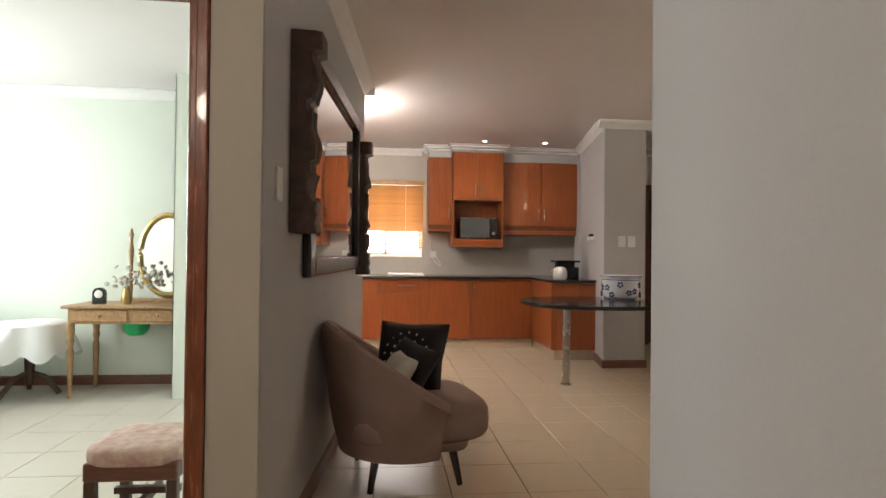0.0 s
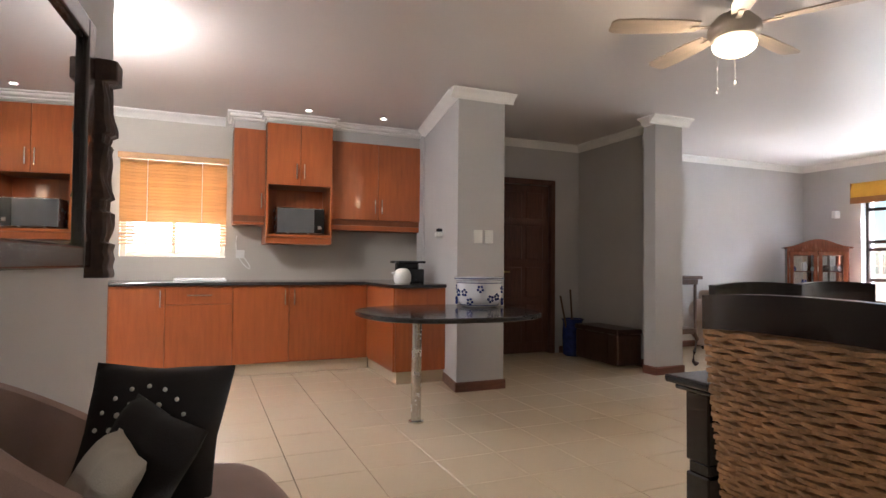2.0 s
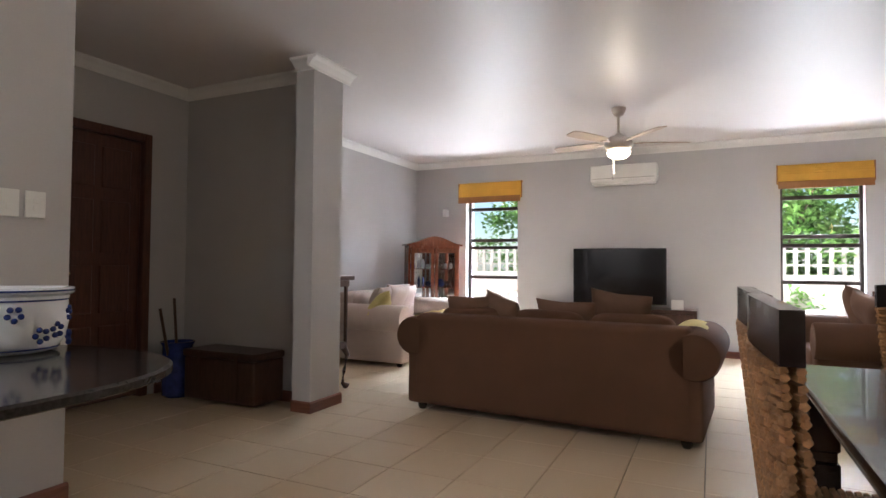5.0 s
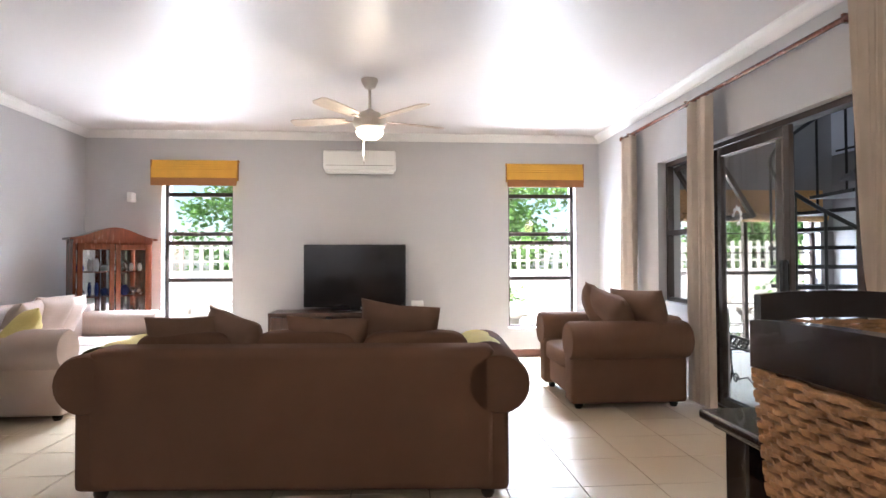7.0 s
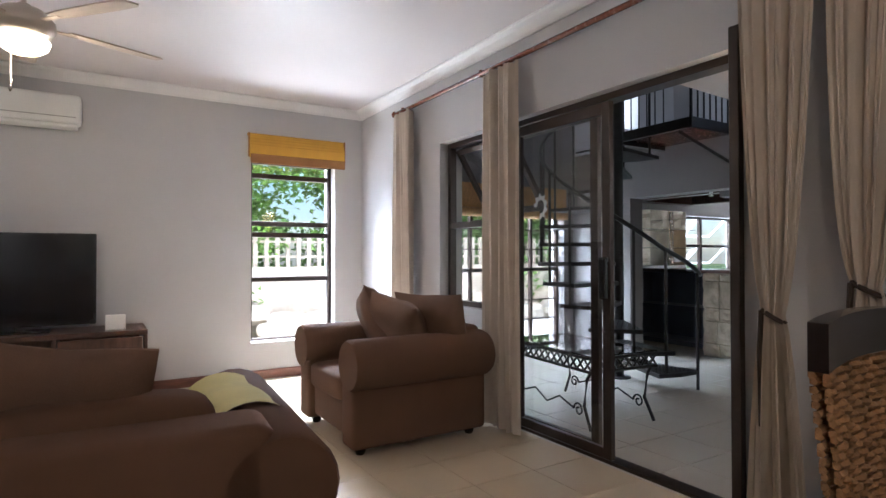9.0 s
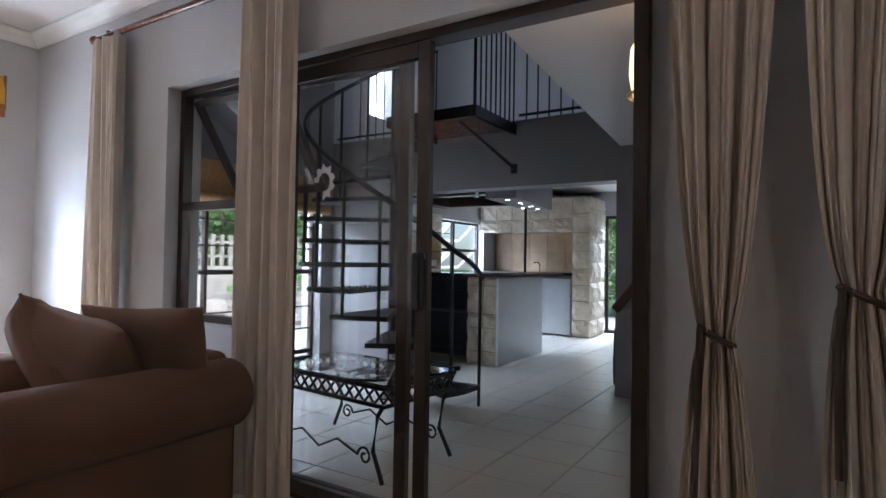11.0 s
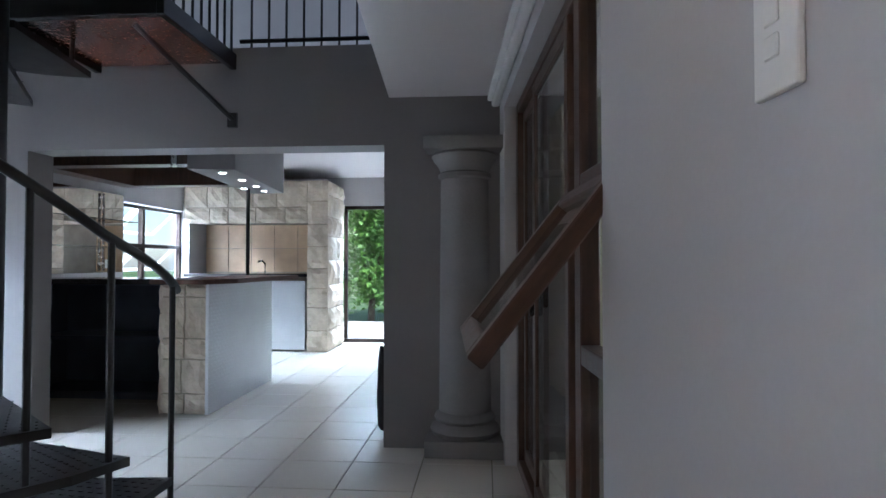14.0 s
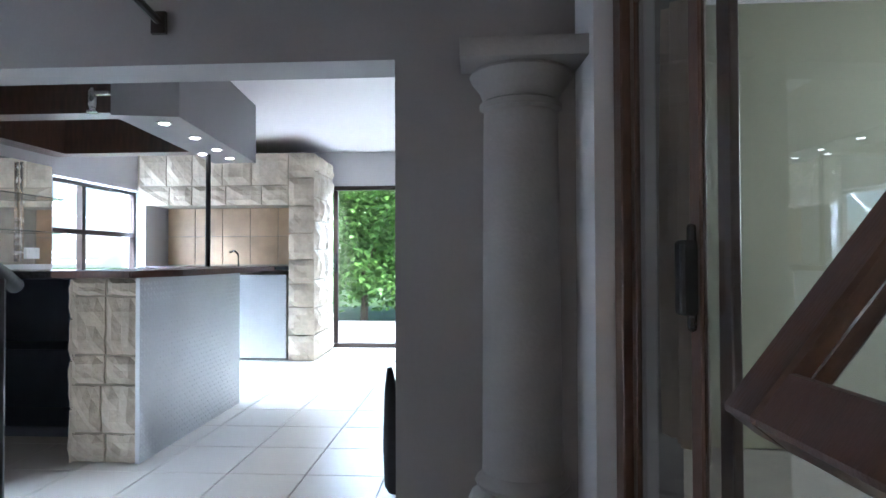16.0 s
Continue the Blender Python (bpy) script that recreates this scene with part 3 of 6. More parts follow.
sash = boxes("sash", [(7.03, 7.07, -.02, .02, -.62, 0), (7.72, 7.76, -.02, .02, -.62, 0), (7.07, 7.72, -.02, .02, -.62, -.58), (7.07, 7.72, -.02, .02, -.04, 0)], "alu", e, bev=.003)
sash.matrix_local = pose(0, -.035, 2.05, -32)
sp = boxes("sash_pane", [(7.07, 7.72, -.003, .003, -.58, -.04)], "glass", e)
sp.matrix_local = pose(0, -.035, 2.05, -32)
sp.visible_shadow = False

# inner window between stair hall and study
e = base("window_inner", (5.175, 0, 0, 0, 0, 4.2), "brown framed glazed screen with an open sash", "window", kind="structure")
bs = [(-.03, .03, .60, .652, 0, 2.017), (-.03, .03, -1.317, -1.24, 0, 2.017), (-.03, .03, -1.24, .60, 1.96, 2.017), (-.03, .03, -1.24, .60, 0, .06)]
bs += [(-.03, .03, y, y + w, .06, 1.96) for y, w in ((-.04, .055), (.105, .075))]
bs += [(-.03, .03, .18, .60, .83, .89), (-.03, .03, .18, .60, 1.345, 1.40)]
boxes("frame", bs, "brown_wood", e, bev=.004)
# two sliding leaves, one a little before the other
boxes("leaf", [(-.024, -.002, -1.24, -1.20, .06, 1.96), (-.024, -.002, -.66, -.60, .06, 1.96), (-.024, -.002, -1.20, -.66, .06, .13), (-.024, -.002, -1.20, -.66, 1.90, 1.96)], "brown_wood", e, bev=.003)
boxes("leaf", [(.002, .024, -.755, -.70, .06, 1.96), (.002, .024, -.70, -.04, .06, .13), (.002, .024, -.70, -.04, 1.90, 1.96)], "brown_wood", e, bev=.003)
for a, b, c, d, x in ((.18, .60, .06, .83, 0), (.18, .60, 1.40, 1.96, 0), (.015, .105, .06, 1.96, 0), (-1.20, -.66, .13, 1.90, -.013), (-.70, -.04, .13, 1.90, .013)):
    boxes("pane", [(x - .003, x + .003, a, b, c, d)], "smoke_glass", e).visible_shadow = False
L = .53
sash = boxes("sash", [(-.022, .022, .106, .156, -L, 0), (-.022, .022, .605, .655, -L, 0), (-.022, .022, .156, .605, -L, -L + .055), (-.022, .022, .156, .605, -.05, 0)], "brown_wood", e, bev=.004)
sash.matrix_local = pose(.045, 0, 1.335, 0, -38)
sp = boxes("sash_pane", [(-.003, .003, .156, .605, -L + .055, -.05)], "glass", e)
sp.matrix_local = pose(.045, 0, 1.335, 0, -38)
sp.visible_shadow = False
boxes("handle", [(.026, .07, -.745, -.70, .93, 1.11), (.024, .045, -.735, -.71, .89, 1.15)], "black", e, bev=.010, seg=2)

# front door, bedroom door frame, garden door
e = base("door_front", (4.38, 7.78, 0), "dark mahogany panelled front door in a wooden frame", "door", kind="structure")
boxes("frame", [(-.45, -.38, -.045, .10, 0, 2.22), (.38, .45, -.045, .10, 0, 2.22), (-.38, .38, -.045, .10, 2.15, 2.22)], "door_wood", e, bev=.006)
bs = [(-.375, .375, .0, .04, .015, 2.145)]
for z0, z1 in ((.15, .62), (.72, 1.10), (1.20, 1.62), (1.72, 2.05)):
    bs += [(-.28, -.03, -.012, .002, z0, z1), (.03, .28, -.012, .002, z0, z1)]
boxes("leaf", bs, "door_wood", e, bev=.006)
boxes("handle", [(-.34, -.22, -.05, -.035, 1.03, 1.05), (-.335, -.30, -.037, -.001, .98, 1.10)], "gold", e, bev=.004)
# White sheet put behind the door in place of light in its bottom gap.
struct(boxes("window_glimpse", [(3.9, 4.85, 7.97, 7.99, 0, 2.3)], "white"), "white sheet standing in for light under the door", "trim")
e = base("door_bedroom", (0, 0, 0), "reddish varnished wooden door frame", "door frame", kind="structure")
bm = bmesh.new()
bx(bm, -.335, -.262, 2.208, 2.342, 0, 2.20, .012, 3)
bx(bm, -.305, -.262, 2.192, 2.208, 0, 2.22, .006, 2)
bx(bm, -1.26, -1.18, 2.208, 2.342, 0, 2.20, .012, 3)
bx(bm, -1.18, -.335, 2.208, 2.342, 2.13, 2.20, .012, 3)
done(bm, "frame", "jamb", e)
e = base("door_garden", (0, -6.1, 0), "bronze aluminium sliding garden door with clear glass", "door", kind="structure")
boxes("frame", [(6.56, 6.61, -.04, .04, 0, 1.94), (7.53, 7.58, -.04, .04, 0, 1.94), (6.61, 7.53, -.04, .04, 1.89, 1.94), (6.61, 7.53, -.04, .04, 0, .05), (7.44, 7.49, -.02, .02, .05, 1.89)], "alu", e, bev=.003)
boxes("pane", [(6.61, 7.53, -.003, .003, .05, 1.89)], "glass", e).visible_shadow = False
boxes("handle", [(7.45, 7.48, .02, .05, .9, 1.12)], "black", e, bev=.006)


# ---- curtains ----
def curtain(x0, x1, y, z1, tie=None, depth=.034, folds=7, z0=.03, pull=0.0, seed=1):
    e = base("curtain", (0, 0, 0), "cream fabric curtain " + ("gathered with a dark tie-back" if tie else "hanging in loose folds"), "curtain", "cream curtains")
    bm = bmesh.new()
    nu, nv = folds * 10, 44
    rnd = random.Random(seed)
    ph = [rnd.uniform(-.5, .5) for _ in range(folds + 2)]
    grid = []
    for j in range(nv + 1):
        v = j / nv
        z = z1 + (z0 - z1) * v
        wid, cx, amp = 1.0, 0.0, 1.0
        if tie:
            d = (z - tie) / (z1 - tie) if z > tie else (tie - z) / (tie - z0)
            s = d ** (0.5 if z > tie else 0.55)
            wid = 0.20 + 0.80 * s if z > tie else .20 + .55 * s
            cx = pull * (1 - d ** 1.3)
            amp = .55 + .45 * s
        row = []
        for i in range(nu + 1):
            u = i / nu
            k = u * folds
            f = math.sin(2 * math.pi * k + ph[int(k)] * .7 + .35 * math.sin(3 * v + k)) * depth * amp * (.75 + .25 * math.sin(k * 2.1 + seed))
            f += .55 * depth * math.sin(3.3 * k + 2.2 * v + seed) + .3 * depth * math.sin(4.6 * math.pi * k + 1.7 * v)
            x = x0 + (x1 - x0) * (.5 + (u - .5) * wid) + cx
            row.append(bm.verts.new((x, y + f, z + .006 * math.sin(k * 3.1) * v)))
        grid.append(row)
    for A, B in zip(grid, grid[1:]):
        for i in range(nu):
            bm.faces.new((A[i], A[i + 1], B[i + 1], B[i]))
    bmesh.ops.solidify(bm, geom=bm.faces[:], thickness=.003)
    done(bm, "fabric", "curtain", e, smooth=True)
    if tie:
        bm = bmesh.new()
        c, w = (x0 + x1) / 2 + pull, (x1 - x0) * .12
        sweep(bm, [(c + w * math.cos(t), y + (depth * .9) * math.sin(t), tie - .02 + .02 * math.cos(t)) for t in (2 * math.pi * k / 20 for k in range(20))], .009, 6, True)
        sweep(bm, [(c + w * .9, y + depth, tie), (c + w * 1.1, y + depth * .9, tie - .15), (c + w * 1.05, y + depth * .7, tie - .42)], .009, 6)
        done(bm, "tie_back", "cord", e, smooth=True)
    return e


curtain(8.10, 8.46, 1.60, 2.44, folds=5, seed=2)
curtain(6.66, 7.06, 1.60, 2.44, folds=5, seed=3)
curtain(4.77, 5.08, 1.84, 2.60, tie=.98, depth=.020, folds=6, pull=.01, seed=4)
curtain(4.41, 4.76, 1.84, 2.60, tie=1.09, depth=.020, folds=6, pull=.06, seed=5)
window_drape = curtain(0, .36, 0, 1.98, depth=.022, folds=5, z0=.42, seed=7)
window_drape.matrix_world = pose(5.07, -1.50, 0, 0, 0, 94)
e = base("curtain_rod", (0, 0, 0), "reddish wooden curtain rod on the wall", "curtain rod")
bm = bmesh.new()
sweep(bm, [(5.2, 1.57, 2.475), (8.46, 1.57, 2.475)], .018, 10)
pad(bm, (8.48, 1.57, 2.475), (.03, .03, .03), 1.0, n=8)
done(bm, "rod", "red_wood", e, smooth=True)
for x in (5.4, 7.1, 8.3):
    boxes("bracket", [(x, x + .02, 1.50, 1.585, 2.45, 2.50)], "red_wood", e)


# ---- ceiling fans ----
def fan(x, y, rot, length, label):
    e = base("ceiling_fan", (x, y, CEIL, 0, 0, rot), label, "ceiling fan", "ceiling fans")
    bm = bmesh.new()
    lathe(bm, [(.01, -.001), (.07, -.001), (.07, -.02), (.045, -.075), (.012, -.09), (.012, -length + .11), (.03, -length + .10), (.05, -length + .08)], seg=20)
    done(bm, "canopy", "chrome_beige", e, smooth=True)
    bm = bmesh.new()
    z = -length
    lathe(bm, [(.03, z + .085), (.09, z + .07), (.135, z + .02), (.14, z - .02), (.12, z - .055), (.085, z - .07)], seg=28)
    done(bm, "motor", "chrome_beige", e, smooth=True)
    bm = bmesh.new()
    lathe(bm, [(.10, z - .072), (.115, z - .085), (.105, z - .115), (.07, z - .14), (.02, z - .15)], seg=28)
    done(bm, "lamp_glass", "bulb", e, smooth=True)
    for k in range(5):
        bm = bmesh.new()
        out = [(.20, -.045), (.30, -.058), (.55, -.066), (.66, -.060), (.685, -.04), (.685, .04), (.66, .060), (.55, .066), (.30, .058), (.20, .045)]
        a = [bm.verts.new((u, w, .004 + .18 * w)) for u, w in out]
        b = [bm.verts.new((u, w, -.004 + .18 * w)) for u, w in out]
        bm.faces.new(a)
        bm.faces.new(b[::-1])
        for i in range(len(out)):
            bm.faces.new((a[i], b[i], b[(i + 1) % len(out)], a[(i + 1) % len(out)]))
        bx(bm, .12, .24, -.016, .016, -.012, -.004, .003)
        o = done(bm, "blade", "fan_blade", e)
        o.matrix_local = pose(0, 0, z + .015, 0, 0, 72 * k)
    for dx, ln in ((-.09, .28), (.10, .20)):
        bm = bmesh.new()
        sweep(bm, [(dx, .05, z - .06), (dx, .05, z - .06 - ln)], .0022, 6)
        pad(bm, (dx, .05, z - .07 - ln), (.007, .007, .018), 1.0, n=6)
        done(bm, "pull_chain", "chrome", e, smooth=True)
    return e


M["chrome_beige"] = mat("champagne_metal", (0.50, 0.44, 0.38), 0.35, metal=0.6, var=.05, bump=0)
M["fan_blade"] = mat("washed_wood_blade", (0.50, 0.40, 0.32), 0.45, var=.15, scale=4, stretch=(1, 8, 8))
fan(3.33, 3.81, 12, .25, "five-blade ceiling fan with lit glass lamp")
fan(7.32, 4.22, 5, .36, "five-blade ceiling fan with lit glass lamp")


# ---- dining set ----
def dining_chair(x, y, rz):
    e = base("dining_chair", (x, y, 0, 0, 0, rz), "woven seagrass dining chair with dark wooden top rail", "chair", "chairs round the dining table")
    # the chair faces +y; its back stands at y = 0
    for sx in (-1, 1):
        for y0 in (0.02, .44):
            bm = bmesh.new()
            bx(bm, sx * .205 - .02, sx * .205 + .02, y0 - .02, y0 + .02, 0, .43, .004)
            done(bm, "leg", "black_wood", e)
    bm = bmesh.new()
    n = 12
    for a, b in ((.965, 1.055),):
        rows = []
        for i in range(n + 1):
            u = i / n * 2 - 1
            cy = -.045 - .03 * (1 - u * u)
            rows.append([bm.verts.new((u * .262, cy + d, z + .012 * (1 - u * u))) for d, z in ((-.018, a), (-.018, b), (.018, b), (.018, a))])
        for A, B in zip(rows, rows[1:]):
            for k in range(4):
                bm.faces.new((A[k], A[(k + 1) % 4], B[(k + 1) % 4], B[k]))
        bm.faces.new(rows[0][::-1])
        bm.faces.new(rows[-1])
    bmesh.ops.bevel(bm, geom=[ed for ed in bm.edges if len(ed.link_faces) == 2 and ed.calc_face_angle() > 1], offset=.005, segments=2, affect="EDGES")
    done(bm, "top_rail", "black_wood", e, smooth=True)
    # woven back: a core and rows of twisted strands
    bm = bmesh.new()
    z0, z1, step = .30, .968, .0145
    nr = int((z1 - z0) / step)
    for j in range(nr):
        z = z0 + (j + .5) * step
        v = (z - z0) / (z1 - z0)
        hw = .215 + .045 * v
        lean = -.045 * v
        for s in (-1, 1):
            pts = []
            for i in range(41):
                u = i / 40 * 2 - 1
                w = math.sin(i * math.pi * .5 + (j % 2) * math.pi) * .0055
                pts.append((u * hw, lean - .03 * v * (1 - u * u) + s * (.012 + w * .8) , z))
            sweep(bm, [(px, py, pz + .0025 * math.sin(px * 61 + j * 2.7)) for px, py, pz in pts], .0082, 5)
    o = done(bm, "woven_back", "wicker", e, smooth=True, weld=False)
    o["kind"] = "stuff"
    bm = bmesh.new()
    for j in range(22):
        y = .02 + j * .021
        for zz in (.452,):
            sweep(bm, [((i / 20 * 2 - 1) * .235, y, zz + .004 * math.sin(i * math.pi / 2 + (j % 2) * math.pi)) for i in range(21)], .011, 5)
    bx(bm, -.235, .235, .0, .475, .34, .445, .01)
    o = done(bm, "woven_seat", "wicker", e, smooth=True, weld=False)
    return e


first = dining_chair(1.93, 2.44, -90)
copy_thing(first, pose(2.82, 3.235, 0, 0, 0, 180))
copy_thing(first, pose(3.34, 3.235, 0, 0, 0, 180))
copy_thing(first, pose(4.30, 2.53, 0, 0, 0, 90))

e = base("dining_table", (3.13, 2.60, 0), "espresso wooden dining table with polished top", "table")
bm = bmesh.new()
bx(bm, -.98, .98, -.53, .53, .722, .75, .010, 3)
bx(bm, -.96, .96, -.50, .50, .702, .722, .008, 2)
done(bm, "top", "black_wood", e)
boxes("apron", [(-.86, .86, -.45, -.42, .60, .70), (-.86, .86, .42, .45, .60, .70), (-.90, -.87, -.40, .40, .60, .70), (.87, .90, -.40, .40, .60, .70)], "black_wood", e)
for sx in (-1, 1):
    for sy in (-1, 1):
        bm = bmesh.new()
        x, y = sx * .88, sy * .43
        bx(bm, x - .05, x + .05, y - .05, y + .05, .46, .70, .006)
        bx(bm, x - .042, x + .042, y - .042, y + .042, .42, .46, .004)
        bx(bm, x - .05, x + .05, y - .05, y + .05, 0, .42, .006)
        done(bm, "leg", "black_wood", e)


# ---- sofas ----
def sofa(m, length, depth, fabric, label, name="sofa", seats=2, backh=.76, armh=.66):
    """Faces +y; stands on z = 0 with its back at y = 0."""
    e = base(name, m, label, "sofa" if seats > 1 else "armchair")
    L = length / 2
    aw = .20
    bm = bmesh.new()
    # body behind: slightly curved
    bx(bm, -L + .12, L - .12, .0, .24, .05, backh, .05, 4)
    bx(bm, -L + .14, L - .14, .035, depth - .06, .07, .30, .03, 3)
    done(bm, "frame_body", fabric, e, smooth=True)
    for s in (-1, 1):
        bm = bmesh.new()
        cx = s * (L - aw * .55)
        n = 22
        prof = []
        for k in range(n):
            t = 2 * math.pi * k / n
            prof.append((cx + .155 * math.cos(t), armh - .15 + .15 * math.sin(t)))
        rings = []
        for yy, sc in ((.0, .93), (.02, 1.0), (depth * .5, 1.0), (depth - .02, 1.0), (depth, .93)):
            rings.append([bm.verts.new((cx + (px - cx) * sc, yy, armh - .15 + (pz - armh + .15) * sc)) for px, pz in prof])
        for A, B in zip(rings, rings[1:]):
            for k in range(n):
                bm.faces.new((A[k], A[(k + 1) % n], B[(k + 1) % n], B[k]))
        bm.faces.new(rings[0][::-1])
        bm.faces.new(rings[-1])
        a, b = sorted((s * (L - .06), s * (L - .24)))
        bx(bm, a, b, .01, depth - .01, .05, armh - .16, .03, 3)
        done(bm, "arm", fabric, e, smooth=True)
    w = (2 * L - .46) / seats
    for k in range(seats):
        bm = bmesh.new()
        pad(bm, (-L + .23 + w * (k + .5), .24 + (depth - .26) / 2, .37), (w / 2 - .004, (depth - .26) / 2 + .02, .085), .28)
        done(bm, "seat_cushion", fabric, e, smooth=True)
        bm = bmesh.new()
        pad(bm, (-L + .23 + w * (k + .5), .28, .60), (w / 2 - .01, .10, .20), .4)
        done(bm, "back_cushion", fabric, e, smooth=True)
    for sx in (-1, 1):
        for yy in (.08, depth - .10):
            bm = bmesh.new()
            lathe(bm, [(.025, 0), (.034, .02), (.036, .06)], sx * (L - .16), yy, 12)
            done(bm, "foot", "black_wood", e, smooth=True)
    return e


def cushion(at, rx, ry, rz, s=.24, th=.075, material="cushion", label="dark tan scatter cushion on the sofa", group="scatter cushions"):
    bm = bmesh.new()
    n = 14
    top, bot = [], []
    for i in range(n + 1):
        rt, rb = [], []
        for j in range(n + 1):
            u, v = i / n * 2 - 1, j / n * 2 - 1
            h = th * (max(0, 1 - u ** 4) * max(0, 1 - v ** 4)) ** .55 + .006
            pinch = 1 - .07 * (1 - abs(u * v)) * max(abs(u), abs(v)) ** 3
            wob = .006 * math.sin(5 * u + 3 * v + at[0] * 7)
            rt.append(bm.verts.new((u * s * pinch, v * s * pinch, h + wob)))
            rb.append(bm.verts.new((u * s * pinch, v * s * pinch, -h + wob)))
        top.append(rt)
        bot.append(rb)
    for i in range(n):
        for j in range(n):
            bm.faces.new((top[i][j], top[i + 1][j], top[i + 1][j + 1], top[i][j + 1]))
            bm.faces.new((bot[i][j], bot[i][j + 1], bot[i + 1][j + 1], bot[i + 1][j]))
    for k in range(n):
        for A, B in (((0, k), (0, k + 1)), ((n, k + 1), (n, k)), ((k + 1, 0), (k, 0)), ((k, n), (k + 1, n))):
            bm.faces.new((top[A[0]][A[1]], top[B[0]][B[1]], bot[B[0]][B[1]], bot[A[0]][A[1]]))
    ob = done(bm, "scatter_cushion", material, smooth=True)
    ob.matrix_world = pose(*at, rx, ry, rz)
    return tagged(ob, label, "cushion", group)


sofa((5.36, 4.50, 0, 0, 0, -94), 2.24, .98, "sofa", "brown suede three-seat sofa with rolled arms", "sofa", 3, .745, .72)
sofa((7.72, 7.42, 0, 0, 0, 180), 1.80, 1.02, "sofa_light", "beige suede two-seat sofa with rolled arms", "loveseat", 2, .80, .68)
sofa((7.36, 1.70, 0, 0, 0, 0), 1.10, .96, "sofa", "brown suede armchair with rolled arms", "armchair", 1, .72, .69)
for at, r, s in (((5.74, 5.12, .70), (0, 64, 12), .20), ((5.72, 4.86, .70), (38, 70, 0), .20), ((5.72, 4.36, .67), (6, 66, 0), .22), ((5.70, 3.98, .73), (24, 74, 10), .22)):
    cushion(at, *r, s=s)
for at, r in (((7.50, 2.20, .70), (66, 14, -22)), ((7.20, 2.16, .68), (62, -10, 12)), ((7.06, 2.00, .70), (70, 0, 30))):
    cushion(at, *r, s=.25, th=.09, label="dark tan scatter cushion on the armchair")
for at, r in (((7.25, 6.95, .66), (-66, 0, 12)), ((7.65, 6.98, .68), (-66, 0, -6)), ((7.95, 7.0, .66), (-64, 0, 8))):
    cushion(at, *r, s=.22, material="sofa_light", label="beige scatter cushion on the loveseat")
cushion((7.02, 6.80, .64), -50, 20, 30, s=.18, material="throw", label="mustard cushion on the loveseat")
# throw over the sofa's arms
for yy in (3.50, 5.50):
    bm = bmesh.new()
    n = 16
    rows = []
    for k in range(n + 1):
        t = math.radians(-15 + 195 * k / n)
        rows.append([bm.verts.new((x, yy + (.166 + .004 * math.sin(x * 31)) * math.cos(t), .57 + (.166 + .004 * math.sin(x * 23)) * math.sin(t))) for x in (5.60 + .07 * i for i in range(8))])
    for A, B in zip(rows, rows[1:]):
        for i in range(7):
            bm.faces.new((A[i], A[i + 1], B[i + 1], B[i]))
    bmesh.ops.solidify(bm, geom=bm.faces[:], thickness=-.008)
    ob = done(bm, "throw", "throw", smooth=True)
    tagged(ob, "mustard throw draped over the sofa arm", "throw", "sofa throws")

# ---- living room furniture ----
e = base("tv_unit", (9.14, 4.48, 0), "dark brown wooden television unit with drawers", "tv unit")
boxes("carcass", [(-.25, .24, -.93, .93, .56, .60), (-.24, .24, -.93, -.90, .05, .56), (-.24, .24, .90, .93, .05, .56), (-.24, .24, -.90, .90, .05, .09), (-.24, .24, -.33, -.30, .09, .56), (-.24, .24, .30, .33, .09, .56), (-.22, .22, -.30, .30, .32, .34), (.22, .24, -.9, .9, .09, .56), (-.2, .2, -.9, .9, 0, .05)], "brown_wood", e, bev=.003)
for yc in (-.615, .615):
    for z0, z1 in ((.10, .32), (.33, .55)):
        d = boxes("drawer", [(-.255, -.235, yc - .28, yc + .28, z0, z1)], "brown_wood", e, bev=.004)
        h = boxes("handle", [(-.275, -.256, yc - .08, yc + .08, (z0 + z1) / 2 - .006, (z0 + z1) / 2 + .006)], "chrome", d, bev=.003)
bx_ = boxes("set_top_box", [(9.0, 9.25, 4.32, 4.62, .345, .40)], "black", bev=.006)
tagged(bx_, "black set-top box on the open shelf", "set-top box")
e = base("television", (9.14, 4.48, .60), "black flat-screen television on its stand", "television")
boxes("bezel", [(-.03, .03, -.58, .58, .045, .76)], "black", e, bev=.006)
boxes("screen", [(-.034, -.028, -.56, .56, .075, .745)], "screen", e)
boxes("stand", [(-.10, .10, -.28, .28, 0, .015), (-.02, .02, -.06, .06, .015, .06)], "black", e, bev=.004)
e = boxes("photo_frame", [(8.98, 9.0, 3.70, 3.84, .60, .72)], "white", bev=.004)
e.data.transform(Matrix.Translation((8.99, 3.77, .6)) @ pose(0, 0, 0, 0, 12) @ Matrix.Translation((-8.99, -3.77, -.6)))
tagged(e, "small white photo stand on the unit", "photo frame")
e = base("air_conditioner", (XT, 4.435, 2.21), "white wall-mounted split air conditioner", "air conditioner")
boxes("housing", [(-.20, 0, -.425, .425, .03, .26)], "white", e, bev=.03, seg=4, smooth=True)
boxes("louvre", [(-.195, -.03, -.40, .40, .0, .03)], "white", e, bev=.008)
boxes("slot", [(-.2025, -.199, -.39, .39, .075, .079)], "grout", e)
boxes("vent", [(-.16, -.06, -.38, .38, .255, .263)], "black", e)


